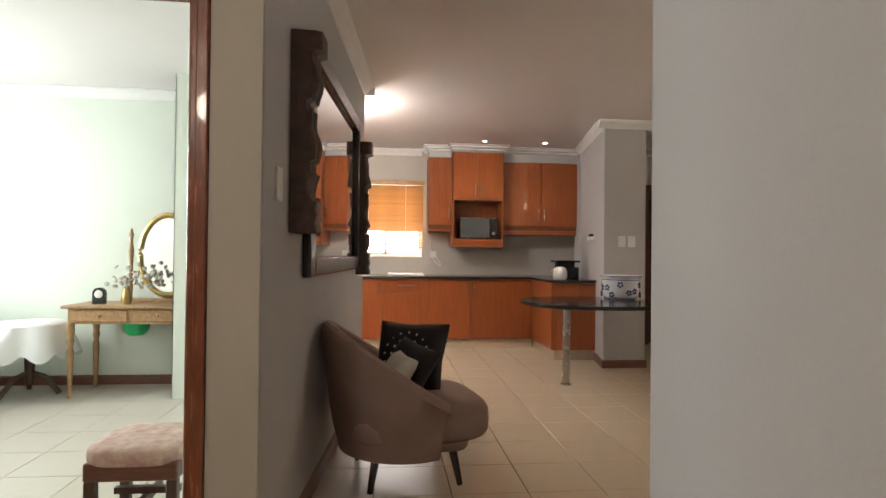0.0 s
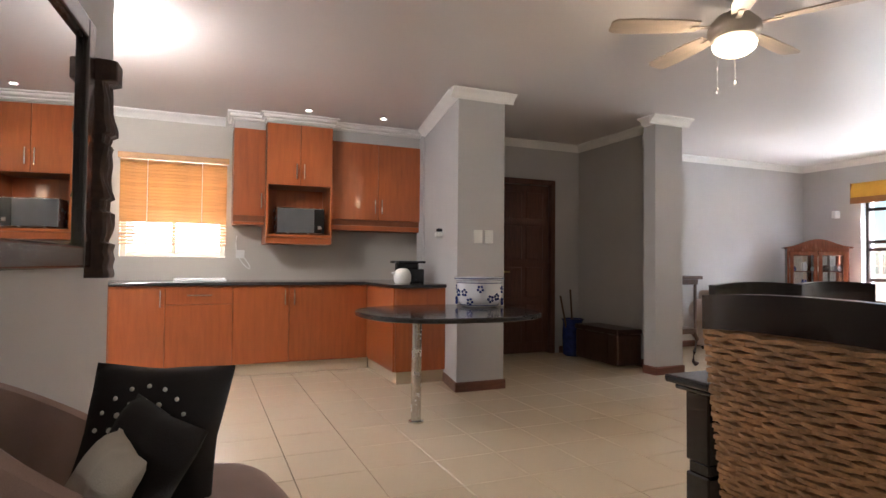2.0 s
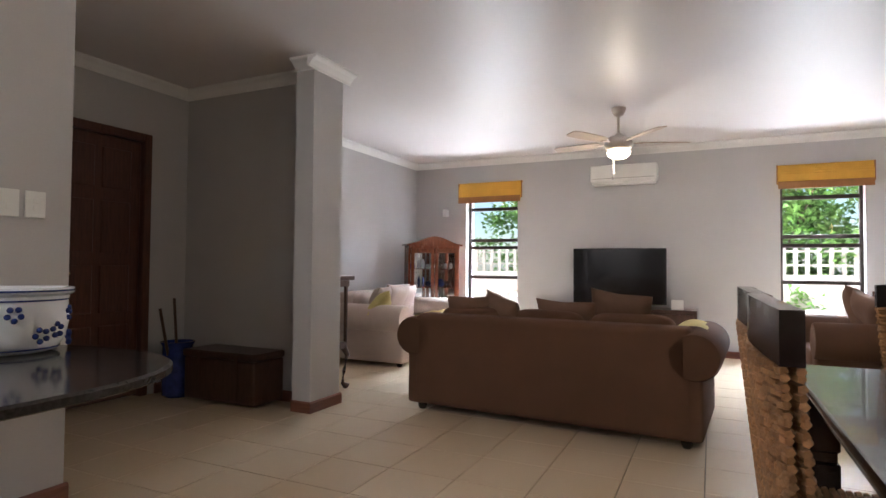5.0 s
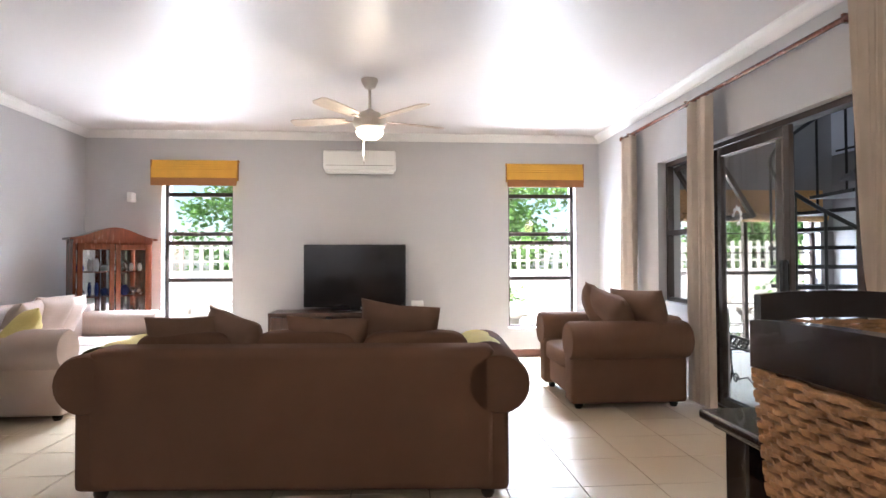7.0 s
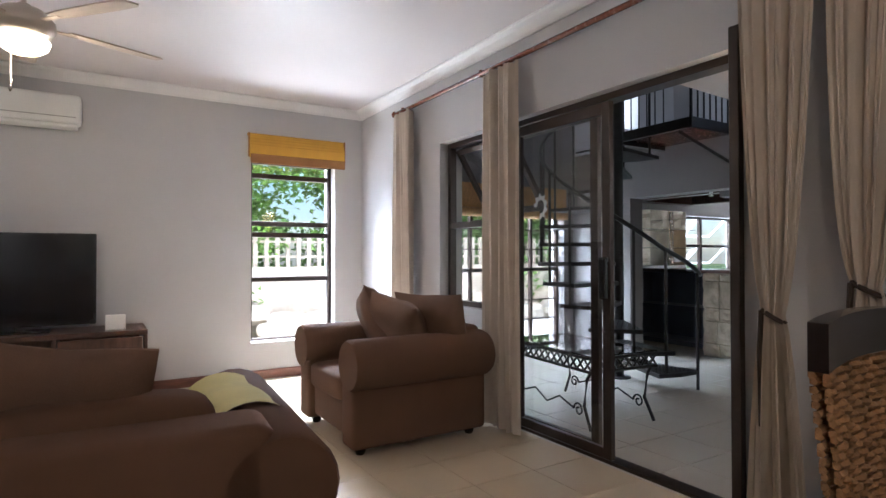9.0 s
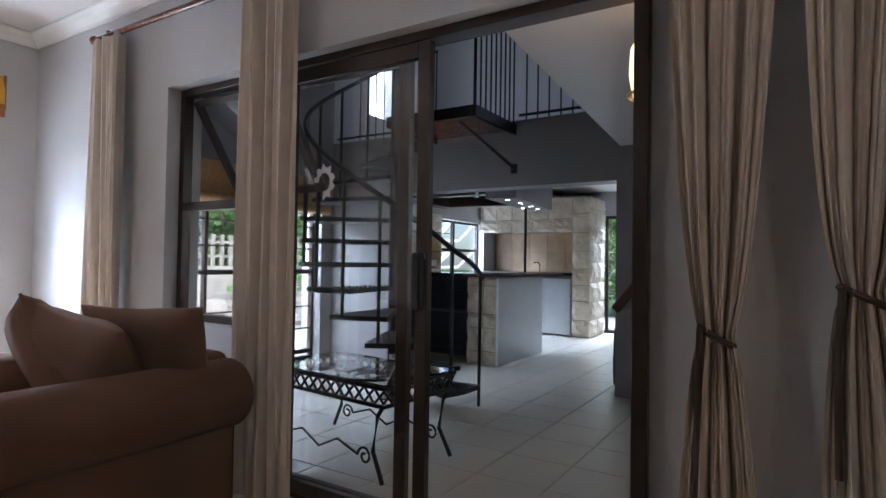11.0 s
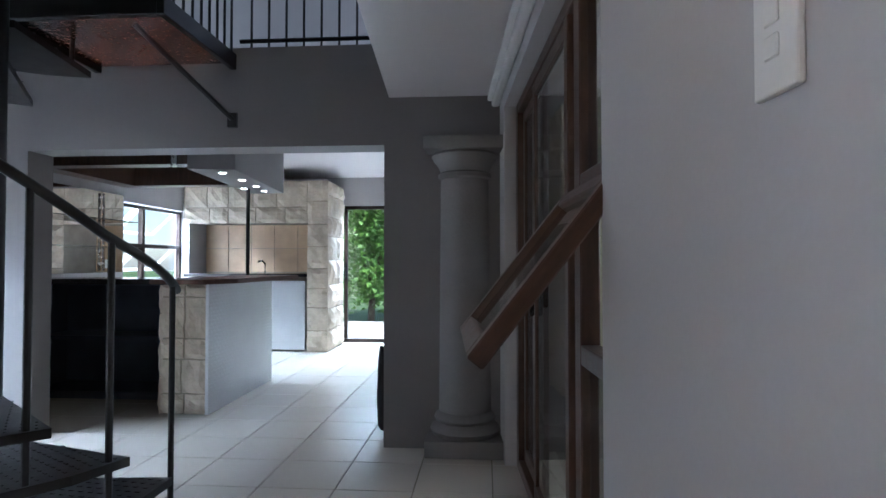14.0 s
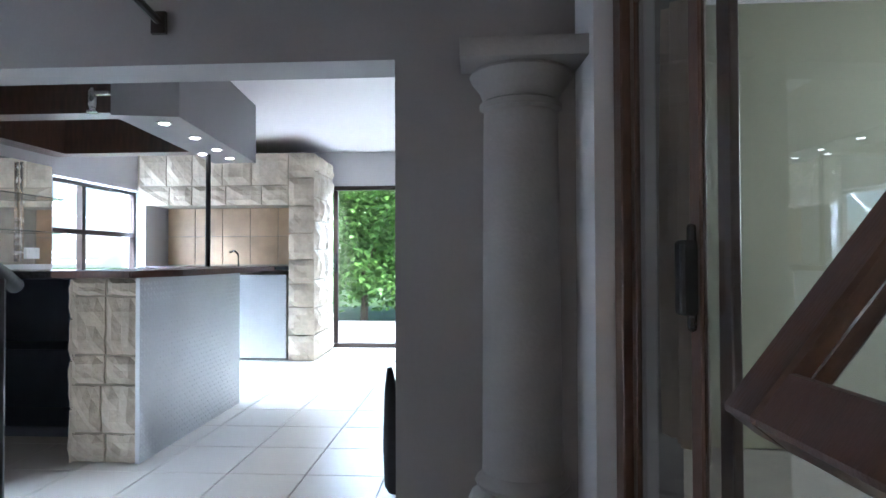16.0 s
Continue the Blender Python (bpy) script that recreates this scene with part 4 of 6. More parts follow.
def china_cabinet():
    e = base("corner_cabinet", (8.98, 7.14, 0, 0, 0, -47), "carved mahogany corner display cabinet with glass doors", "cabinet")
    # faces -y in its own axes
    boxes("carcass", [(-.38, .38, .0, .02, 0, 1.40), (-.38, -.35, -.22, 0, 0, 1.40), (.35, .38, -.22, 0, 0, 1.40), (-.38, .38, -.24, 0, 0, .10), (-.38, .38, -.24, 0, 1.36, 1.41), (-.40, .40, -.26, .01, .50, .54), (-.35, .35, -.22, 0, .10, .50)], "red_wood", e, bev=.005)
    boxes("back_glow", [(-.35, .35, -.012, -.002, .54, 1.36)], "mirror", e)
    bm = bmesh.new()
    pts = [(x, .035 * math.cos(x * 9) + .05 * (1 - (x / .42) ** 2)) for x in (-.42 + .84 * i / 40 for i in range(41))]
    A = [bm.verts.new((x, -.27, 1.45 + h)) for x, h in pts]
    B = [bm.verts.new((x, -.27, 1.40)) for x, h in pts]
    C = [bm.verts.new((x, .01, 1.45 + h)) for x, h in pts]
    D = [bm.verts.new((x, .01, 1.40)) for x, h in pts]
    for i in range(40):
        bm.faces.new((A[i], A[i + 1], B[i + 1], B[i]))
        bm.faces.new((A[i], C[i], C[i + 1], A[i + 1]))
        bm.faces.new((C[i], D[i], D[i + 1], C[i + 1]))
        bm.faces.new((B[i], B[i + 1], D[i + 1], D[i]))
    bm.faces.new((A[0], B[0], D[0], C[0]))
    bm.faces.new((A[-1], C[-1], D[-1], B[-1]))
    done(bm, "pediment", "red_wood", e)
    for x0, x1 in ((-.35, -.005), (.005, .35)):
        d = boxes("door", [(x0, x0 + .05, -.255, -.235, .55, 1.36), (x1 - .05, x1, -.255, -.235, .55, 1.36), (x0 + .05, x1 - .05, -.255, -.235, .55, .60), (x0 + .05, x1 - .05, -.255, -.235, 1.30, 1.36)], "red_wood", e, bev=.005)
        boxes("pane", [(x0 + .05, x1 - .05, -.247, -.243, .60, 1.30)], "glass", d).visible_shadow = False
    boxes("shelf", [(-.35, .35, -.22, -.012, z, z + .012) for z in (.80, 1.06)], "red_wood", e)
    return e


china_cabinet()
R = random.Random(5)
m = pose(8.98, 7.14, 0, 0, 0, -47)
for k in range(15):
    bm = bmesh.new()
    r, h = R.uniform(.02, .045), R.uniform(.06, .15)
    lathe(bm, [(r * .6, 0), (r, h * .3), (r * .95, h * .7), (r * .5, h * .9), (r * .7, h)], seg=12)
    ob = done(bm, "ornament", R.choice(["porcelain", "blue_glaze", "white", "chrome"]), smooth=True)
    ob.matrix_world = m @ pose(-.28 + .14 * (k % 5), -.10 - .04 * R.random(), (.54, .812, 1.072)[k // 5])
    tagged(ob, "small porcelain ornament on the cabinet shelf", "ornament", "cabinet ornaments")

e = base("curio_table", (5.62, 6.62, 0), "dark wooden glass display table on cabriole legs", "display cabinet")
boxes("body", [(-.25, .27, -.26, .26, .98, 1.02), (-.22, .22, -.22, .22, .36, .42), (-.22, -.19, -.22, -.19, .42, .98), (.19, .22, -.22, -.19, .42, .98), (-.22, -.19, .19, .22, .42, .98), (.19, .22, .19, .22, .42, .98), (-.23, .23, -.23, .23, .92, .98)], "brown_wood", e, bev=.005)
for k, b in enumerate(((-.19, .19, -.208, -.202, .42, .92), (-.19, .19, .202, .208, .42, .92), (.202, .208, -.19, .19, .42, .92))):
    boxes("pane", [b], "glass", e).visible_shadow = False
for sx in (-1, 1):
    for sy in (-1, 1):
        bm = bmesh.new()
        sweep(bm, [(sx * .19, sy * .19, .38), (sx * .22, sy * .22, .30), (sx * .20, sy * .20, .16), (sx * .19, sy * .19, .05), (sx * .22, sy * .22, .012)], lambda t: .034 - .018 * math.sin(t * math.pi * .8) + (.012 if t > .95 else 0), 10)
        done(bm, "leg", "brown_wood", e, smooth=True)
e = base("wall_sensor", (9.30, 7.05, 1.86), "small white alarm sensor on the wall corner", "sensor")
boxes("housing", [(-.03, .09, -.03, .03, 0, .11)], "white", e, bev=.012, seg=2)


# ---- kitchen ----
def unit(name, x0, x1, z0, z1, y, depth, doors, label, handle="bar", hz=None, group=""):
    """A cabinet against the rear wall, its front at y."""
    e = base(name, (0, 0, 0), label, "cabinet", group)
    boxes("carcass", [(x0, x1, y + .02, y + depth, z0, z1)], "cherry_dark", e)
    for a, b, c, d, hx, hv in doors:
        o = boxes("door", [(a + .002, b - .002, y, y + .019, c + .002, d - .002)], "cherry", e, bev=.003)
        if hx is not None:
            if hv:
                hh = boxes("handle", [(hx - .006, hx + .006, y - .032, y - .020, hz - .08, hz + .08), (hx - .005, hx + .005, y - .021, y, hz - .07, hz - .06), (hx - .005, hx + .005, y - .021, y, hz + .06, hz + .07)], "chrome", o, bev=.002)
            else:
                zc = (c + d) / 2
                boxes("handle", [(hx - .11, hx + .11, y - .032, y - .020, zc - .006, zc + .006), (hx - .10, hx - .09, y - .021, y, zc - .005, zc + .005), (hx + .09, hx + .10, y - .021, y, zc - .005, zc + .005)], "chrome", o, bev=.002)
    return e


G = "fitted kitchen units"
unit("base_cabinet", -.60, .32, .12, .90, 7.52, .60, [(-.60, -.14, .12, .90, -.18, True), (-.14, .32, .12, .90, .28, True)], "cherry wood kitchen base cabinet", hz=.78, group=G)
unit("base_cabinet", .32, .92, .12, .90, 7.52, .60, [(.32, .92, .12, .72, None, 0), (.32, .92, .72, .90, .62, False)], "cherry wood base cabinet with drawer", hz=.78, group=G)
unit("base_cabinet", .92, 1.46, .12, .90, 7.52, .60, [(.92, 1.46, .12, .90, 1.42, True)], "cherry wood kitchen base cabinet", hz=.78, group=G)
unit("base_cabinet", 1.46, 2.28, .12, .90, 7.52, .60, [(1.46, 2.28, .12, .90, 1.51, True)], "cherry wood kitchen base cabinet", hz=.78, group=G)
e = base("peninsula", (0, 0, 0), "cherry wood kitchen peninsula end", "cabinet", G)
boxes("panel", [(2.28, 2.30, 6.62, 7.52, .12, .90), (2.30, 2.80, 6.60, 6.62, .12, .90), (2.30, 2.80, 6.62, 8.10, .12, .90)], "cherry", e, bev=.003)
e = base("plinth", (0, 0, 0), "cream tiled kitchen plinth", "plinth", kind="structure")
boxes("plinth_tile", [(-.6, 2.30, 7.57, 7.60, 0, .12), (2.32, 2.35, 6.66, 7.6, 0, .12), (2.32, 2.80, 6.64, 6.66, 0, .12)], "tile", e, bev=.002)
e = base("kitchen_counter", (0, 0, 0), "polished dark granite kitchen counter", "counter")
boxes("slab", [(-.60, 2.25, 7.48, 8.19, .903, .935), (2.25, 2.84, 6.57, 8.19, .903, .935)], "granite", e, bev=.006, seg=2)
unit("upper_cabinet", .92, 1.24, 1.56, 2.54, 7.84, .355, [(.92, 1.24, 1.62, 2.54, 1.20, True)], "tall cherry wood upper cabinet", hz=1.78, group=G)
unit("upper_cabinet", 1.24, 1.93, 1.95, 2.60, 7.72, .475, [(1.24, 1.585, 1.95, 2.60, 1.545, True), (1.585, 1.93, 1.95, 2.60, 1.625, True)], "cherry wood cabinet over the microwave", hz=2.10, group=G)
unit("upper_cabinet", 1.93, 3.05, 1.56, 2.50, 7.86, .33, [(1.93, 2.49, 1.62, 2.50, 2.45, True), (2.49, 3.05, 1.62, 2.50, 2.53, True)], "wide cherry wood upper cabinet", hz=1.78, group=G)
e = base("microwave_shelf", (0, 0, 0), "cherry wood open niche for the microwave", "shelf")
boxes("shelf", [(1.24, 1.26, 7.72, 8.19, 1.40, 1.95), (1.91, 1.93, 7.72, 8.19, 1.40, 1.95), (1.26, 1.91, 7.72, 8.19, 1.40, 1.43), (1.26, 1.91, 8.16, 8.19, 1.43, 1.95), (1.24, 1.93, 7.74, 8.19, 1.33, 1.398)], "cherry", e, bev=.003)
for b in ((.925, 1.235, 7.86, 8.18, 1.53, 1.558), (1.935, 3.045, 7.88, 8.18, 1.50, 1.558)):
    boxes("pelmet", [b], "cherry", e, bev=.003)
e = base("microwave", (1.60, 7.76, 1.43), "silver-grey microwave oven in its niche", "microwave")
boxes("housing", [(-.25, .26, .0, .34, .01, .29)], "chrome", e, bev=.006)
boxes("door_glass", [(-.245, .14, -.014, -.001, .02, .28)], "grey_glass", e, bev=.004)
boxes("control_panel", [(.145, .255, -.012, -.001, .02, .28)], "black", e, bev=.004)
boxes("dial", [(.18, .22, -.02, -.013, .06, .10)], "chrome", e, bev=.004)
# cornice over the upper cabinets
bm = bmesh.new()
for x0, x1, y in ((.90, 1.24, 7.82), (1.22, 1.95, 7.70), (1.93, 3.08, 7.84)):
    bx(bm, x0, x1, y, 8.19, 2.62, 2.645, .01, 2)
    bx(bm, x0 - .03, x1 + .02, y - .04, 8.19, 2.645, 2.68, .014, 3)
    bx(bm, x0 - .05, x1 + .04, y - .06, 8.19, 2.68, 2.699, .004)
struct(done(bm, "cornice_kitchen", "cornice"), "white cornice over the kitchen cabinets", "trim")
struct(boxes("bulkhead", [(.925, 1.235, 7.86, 8.19, 2.545, 2.619), (1.245, 1.925, 7.74, 8.19, 2.605, 2.619), (1.935, 3.045, 7.88, 8.19, 2.505, 2.619)], "grey_wall"), "grey bulkhead over the cabinets")
for k, q in enumerate(((1.62, 7.45), (2.42, 7.45))):
    e = base("downlight", (q[0], q[1], 2.70), "small lit round ceiling downlight", "downlight", "kitchen downlights")
    bm = bmesh.new()
    lathe(bm, [(.042, -.001), (.045, -.004), (.042, -.008), (.030, -.006), (.030, -.001)], seg=20)
    done(bm, "rim", "chrome", e, smooth=True)
    bm = bmesh.new()
    lathe(bm, [(.027, -.0015), (.027, -.004), (.01, -.005)], seg=16)
    done(bm, "lens", "led", e)
e = base("ceiling_light", (-.14, 5.80, 2.70), "lit white ceiling light in the kitchen", "ceiling light")
bm = bmesh.new()
lathe(bm, [(.16, -.001), (.16, -.03), (.14, -.06), (.08, -.085), (.01, -.09)], seg=28)
done(bm, "diffuser", "tube", e, smooth=True)
# kitchen window with wooden blind
e = base("wooden_blind", (0, 0, 0), "honey wooden venetian blind over the window", "blind")
boxes("headrail", [(-.17, .89, 8.13, 8.19, 2.19, 2.25)], "slat", e, bev=.004)
sl = None
for k in range(26):
    z = 2.165 - k * .034
    o = boxes("slat", [(-.15, .87, -.024, .024, -.0015, .0015)], "slat", e) if sl is None else new("slat", sl.data)
    sl = sl or o
    o.parent = e
    o.matrix_local = pose(0, 8.165, z, 52 if k < 19 else 20)
for x in (.10, .62):
    boxes("ladder_tape", [(x, x + .006, 8.135, 8.137, 1.29, 2.19)], "white", e)
e = base("window_kitchen", (0, 8.36, 0), "white framed kitchen window", "window", kind="structure")
boxes("frame", [(-.15, -.10, -.03, .03, 1.18, 2.2), (.81, .86, -.03, .03, 1.18, 2.2), (-.10, .81, -.03, .03, 1.18, 1.22), (-.10, .81, -.03, .03, 2.16, 2.2), (.33, .37, -.03, .03, 1.22, 2.16)], "white", e, bev=.004)
boxes("pane", [(-.10, .81, -.003, .003, 1.22, 2.16)], "glass", e).visible_shadow = False
# things on the counter
e = base("hob", (.62, 7.82, .935), "white hob plate on the counter", "hob")
boxes("plate", [(-.24, .24, -.20, .20, 0, .028)], "white", e, bev=.008, seg=2)
e = base("kettle", (2.48, 6.95, .935), "white rounded electric kettle on the counter", "kettle")
bm = bmesh.new()
lathe(bm, [(.07, 0), (.085, .02), (.088, .07), (.075, .12), (.045, .145), (.01, .15)], seg=24)
pad(bm, (-.085, 0, .10), (.03, .016, .014), .8, n=8)
done(bm, "body", "white", e, smooth=True)
bm = bmesh.new()
sweep(bm, [(.05, 0, .13), (.11, 0, .135), (.125, 0, .09), (.095, 0, .04)], .009, 8)
done(bm, "handle", "black", e, smooth=True)
e = base("coffee_machine", (2.66, 7.25, .935), "dark coffee machine with metal tray", "coffee machine")
boxes("body", [(-.12, .12, -.13, .13, 0, .14), (-.12, .12, .03, .13, .14, .20), (-.17, .13, -.15, .14, .20, .225)], "black", e, bev=.008, seg=2)
e = base("telephone", (2.88, 6.80, 1.40), "white wall telephone on a small shelf", "telephone")
for nm, b, mm in (("shelf", (-.10, .06, -.06, .06, 0, .05), "white"), ("handset", (-.09, .05, -.03, .03, .05, .085), "black")):
    o = boxes(nm, [b], mm, e, bev=.008)
    o.matrix_local = pose(0, 0, 0, 0, 0, -10)
def switch(name, m, w, h, label, n=1):
    e = base(name, m, label, "light switch")
    boxes("plate", [(-w / 2, w / 2, -.010, 0, -h / 2, h / 2)], "white", e, bev=.003, seg=2)
    for k in range(n):
        boxes("rocker", [(-.012, .012, -.014, -.0101, -.03 + .035 * k, -.005 + .035 * k)], "white", e, bev=.002)
    return e


switch("light_switch", (2.92, 6.154, 1.38), .085, .12, "white double light switch plate")
switch("light_switch", (3.03, 6.154, 1.38), .085, .12, "white double light switch plate", 2)
switch("light_switch", MW @ pose(.002, .19, 1.48, 0, 0, 90), .075, .13, "white light switch on the wall")
switch("light_switch", (5.174, 1.31, 1.37, 0, 0, 94.2), .075, .13, "white light switch on the wall", 2)
switch("wall_socket", (1.02, 8.198, 1.22), .09, .09, "white wall socket with plug", 1)
bm = bmesh.new()
sweep(bm, [(1.03 + .085 * math.sin(t * 2 * math.pi * .8) + .03 * t, 8.17, 1.22 - .20 * math.sin(t * math.pi) + .20 * t * t) for t in (k / 24 for k in range(25))], .006, 6)
tagged(done(bm, "power_cable", "white", smooth=True), "white power cable hanging from the socket", "cable")

# granite bar table with steel leg and porcelain bowl
e = base("bar_table", (0, 0, 0), "dark granite bar table on a steel leg", "table")
bm = bmesh.new()
pts = []
for k in range(48):
    t = 2 * math.pi * k / 48
    x, y = 2.35 + .68 * math.copysign(abs(math.cos(t)) ** .8, math.cos(t)), 5.52 + .62 * math.copysign(abs(math.sin(t)) ** .8, math.sin(t))
    pts.append((x, y))
rings = []
for z, s in ((.745, .985), (.75, 1.0), (.772, 1.0), (.78, .985)):
    rings.append([bm.verts.new((2.35 + (x - 2.35) * s, 5.52 + (y - 5.52) * s, z)) for x, y in pts])
for A, B in zip(rings, rings[1:]):
    for k in range(48):
        bm.faces.new((A[k], A[(k + 1) % 48], B[(k + 1) % 48], B[k]))
bm.faces.new(rings[0][::-1])
bm.faces.new(rings[-1])
done(bm, "top", "granite", e)
bm = bmesh.new()
lathe(bm, [(.055, 0), (.055, .012), (.038, .02), (.036, .04), (.036, .72), (.06, .73), (.06, .744)], 2.06, 5.40, 24)
done(bm, "leg", "chrome", e, smooth=True)
e = base("porcelain_bowl", (2.76, 5.80, .78), "blue and white porcelain planter bowl", "bowl")
bm = bmesh.new()
lathe(bm, [(.12, 0), (.15, .01), (.175, .05), (.19, .12), (.185, .19), (.19, .215), (.205, .225), (.205, .245), (.185, .245), (.175, .19), (.165, .04), (.01, .02)], seg=40)
done(bm, "body", "porcelain", e, smooth=True)
R = random.Random(9)
for k in range(16):
    bm = bmesh.new()
    t, z = 2 * math.pi * k / 16 + R.uniform(-.1, .1), .10 + .055 * math.sin(k * 2.4)
    for j in range(5):
        a = 2 * math.pi * j / 5 + k
        pad(bm, (.1885 * math.cos(t + .11 * math.cos(a)), .1885 * math.sin(t + .11 * math.cos(a)), z + .022 * math.sin(a)), (.011, .011, .011), 1.0, n=5)
    done(bm, "flower_motif", "blue_glaze", e, smooth=True)
bm = bmesh.new()
for z in (.02, .20, .235):
    sweep(bm, [((.158 if z < .1 else (.187 if z < .22 else .206)) * math.cos(2 * math.pi * k / 40), (.158 if z < .1 else (.187 if z < .22 else .206)) * math.sin(2 * math.pi * k / 40), z) for k in range(40)], .004, 5, True)
done(bm, "blue_band", "blue_glaze", e, smooth=True)

# entrance: chest, umbrella pot
e = base("chest", (5.02, 6.95, 0), "dark reddish leather chest against the wall", "chest")
boxes("body", [(-.17, .17, -.38, .38, .02, .36)], "brown_wood", e, bev=.02, seg=3)
boxes("lid", [(-.18, .175, -.39, .39, .36, .42)], "brown_wood", e, bev=.02, seg=3)
boxes("strap", [(-.184, -.178, y - .02, y + .02, .05, .41) for y in (-.2, .2)], "brown_wood", e)
e = base("umbrella_pot", (4.93, 7.50, 0), "blue patterned ceramic umbrella pot with sticks", "umbrella stand")
bm = bmesh.new()
lathe(bm, [(.10, 0), (.12, .02), (.13, .25), (.12, .42), (.14, .46), (.12, .46), (.10, .40), (.10, .05), (.01, .04)], seg=24)
done(bm, "pot", "blue_glaze", e, smooth=True)
for a, b in (((-.03, 0, .06), (-.22, -.05, .75)), ((.03, .02, .06), (.02, .08, .82))):
    bm = bmesh.new()
    sweep(bm, [a, b], .012, 8)
    done(bm, "stick", "brown_wood", e, smooth=True)

# ---- mirror wall ----
e = base("mirror", MW, "large wall mirror in a dark wooden frame", "mirror")
y0, y1, z0, z1 = .61, 2.46, 1.10, 2.24
boxes("frame", [(.002, .045, y0, y0 + .12, z0, z1), (.002, .045, y1 - .12, y1, z0, z1), (.002, .045, y0 + .12, y1 - .12, z0, z0 + .10), (.002, .045, y0 + .12, y1 - .12, z1 - .10, z1)], "black_wood", e, bev=.012, seg=3)
boxes("mirror_glass", [(.003, .016, y0 + .11, y1 - .11, z0 + .09, z1 - .09)], "mirror", e)


def carving(y, w, z0, z1, seed, deep):
    """A tall block carved in bands: brow, cheeks, folds and a plain foot and cap."""
    e = base("carved_panel", MW @ pose(0, y, 0), "tall dark carved wooden figure panel on the wall", "wall carving", "carved wooden panels")
    bm = bmesh.new()
    n, mcol = 90, 14
    rows = []
    for j in range(n + 1):
        v = j / n
        z = z0 + (z1 - z0) * v
        row = []
        for i in range(mcol + 1):
            u = i / mcol * 2 - 1
            d = deep * .80 + .012 * math.sin(v * 17 + seed) + .007 * math.sin(v * 41 + seed * 2) * (1 - u * u) + .005 * math.cos(u * 7 + v * 30)
            if .30 < v < .36 or .62 < v < .66:
                d -= .022
            if v > .90:
                d = deep + .010
            elif v < .16:
                d = deep * .92 + .004 * math.sin(v * 90)
            d = .004 + d * (1 - abs(u) ** 10)
            row.append(bm.verts.new((d, u * w / 2 * (1 + .02 * math.sin(v * 23 + seed)), z)))
        rows.append(row)
    for A, B in zip(rows, rows[1:]):
        for i in range(mcol):
            bm.faces.new((A[i], A[i + 1], B[i + 1], B[i]))
    bm.faces.new(rows[0])
    bm.faces.new(rows[-1])
    bx(bm, .002, .03, -w / 2 * .96, w / 2 * .96, z0 + .002, z1 - .002, .004)
    done(bm, "relief", "carved", e)
    return e


carving(.455, .19, 1.30, 2.15, 1.0, .115)
carving(2.60, .19, 1.05, 2.11, 2.6, .105)

# tub chair with cushions
e = base("tub_chair", (.46, 3.36, 0, 0, 0, -80), "dusty rose velvet tub chair with dark legs", "armchair")
e.scale = (.92, .92, 1)
bm = bmesh.new()
n, k2 = 40, 9
rows = []
for i in range(n + 1):
    a = math.radians(-200 + 220 * i / n)     # runs round the back; open towards +y
    c = math.sin(math.radians(90) + math.pi * (i / n * 2 - 1)) * .5 + .5
    top = .47 + .37 * (math.sin(math.pi * i / n) ** 1.15)
    row = []
    for z, r in ((.17, .385), (.30, .42), (.42, .445), (top - .04, .49), (top, .48), (top + .012, .45), (top - .01, .42), (.44, .385), (.36, .375)):
        row.append(bm.verts.new((r * math.cos(a), r * math.sin(a), z)))
    rows.append(row)
for A, B in zip(rows, rows[1:]):
    for j in range(k2 - 1):
        bm.faces.new((A[j], A[j + 1], B[j + 1], B[j]))
for A in (rows[0], rows[-1]):
    bm.faces.new(A)
done(bm, "shell", "pink", e, smooth=True)
bm = bmesh.new()
pad(bm, (0, .06, .34), (.39, .42, .12), .5)
bx(bm, -.30, .30, -.26, .34, .17, .30, .06, 3)
done(bm, "seat", "pink", e, smooth=True)
for sx, sy in ((-1, -1), (1, -1), (-1, 1), (1, 1)):
    bm = bmesh.new()
    sweep(bm, [(sx * .24, sy * .22 + .02, .19), (sx * .27, sy * .26 + .02, 0)], lambda t: .026 - .009 * t, 10)
    done(bm, "leg", "black_wood", e, smooth=True)
cushion((.50, 3.50, .61), 66, 0, -24, s=.215, th=.07, material="black_cloth", label="black cushion with pale embroidered dots", group="tub chair cushions")
cushion((.48, 3.30, .575), 60, 8, -58, s=.165, th=.055, material="black_cloth", label="black cushion on the tub chair", group="tub chair cushions")
cushion((.40, 3.16, .56), 56, 0, -76, s=.145, th=.05, material="pale_cloth", label="pale grey cushion on the tub chair", group="tub chair cushions")
mm = pose(.50, 3.50, .61, 66, 0, -24)
e = base("cushion_embroidery", mm, "pale embroidered dots on the black cushion", "embroidery")
bm = bmesh.new()
for rr, cnt, s in ((0, 1, .028), (.045, 8, .008), (.085, 12, .009), (.13, 16, .007)):
    for k in range(cnt):
        a = 2 * math.pi * k / cnt
        h = .07 * (max(0, 1 - (rr * math.cos(a) / .215) ** 4) * max(0, 1 - (rr * math.sin(a) / .215) ** 4)) ** .55
        pad(bm, (rr * math.cos(a), rr * math.sin(a), h + .010), (s, s, .004), 1.0, n=5)
o = done(bm, "stitching", "pale_cloth", e, smooth=True)
o["kind"] = "stuff"

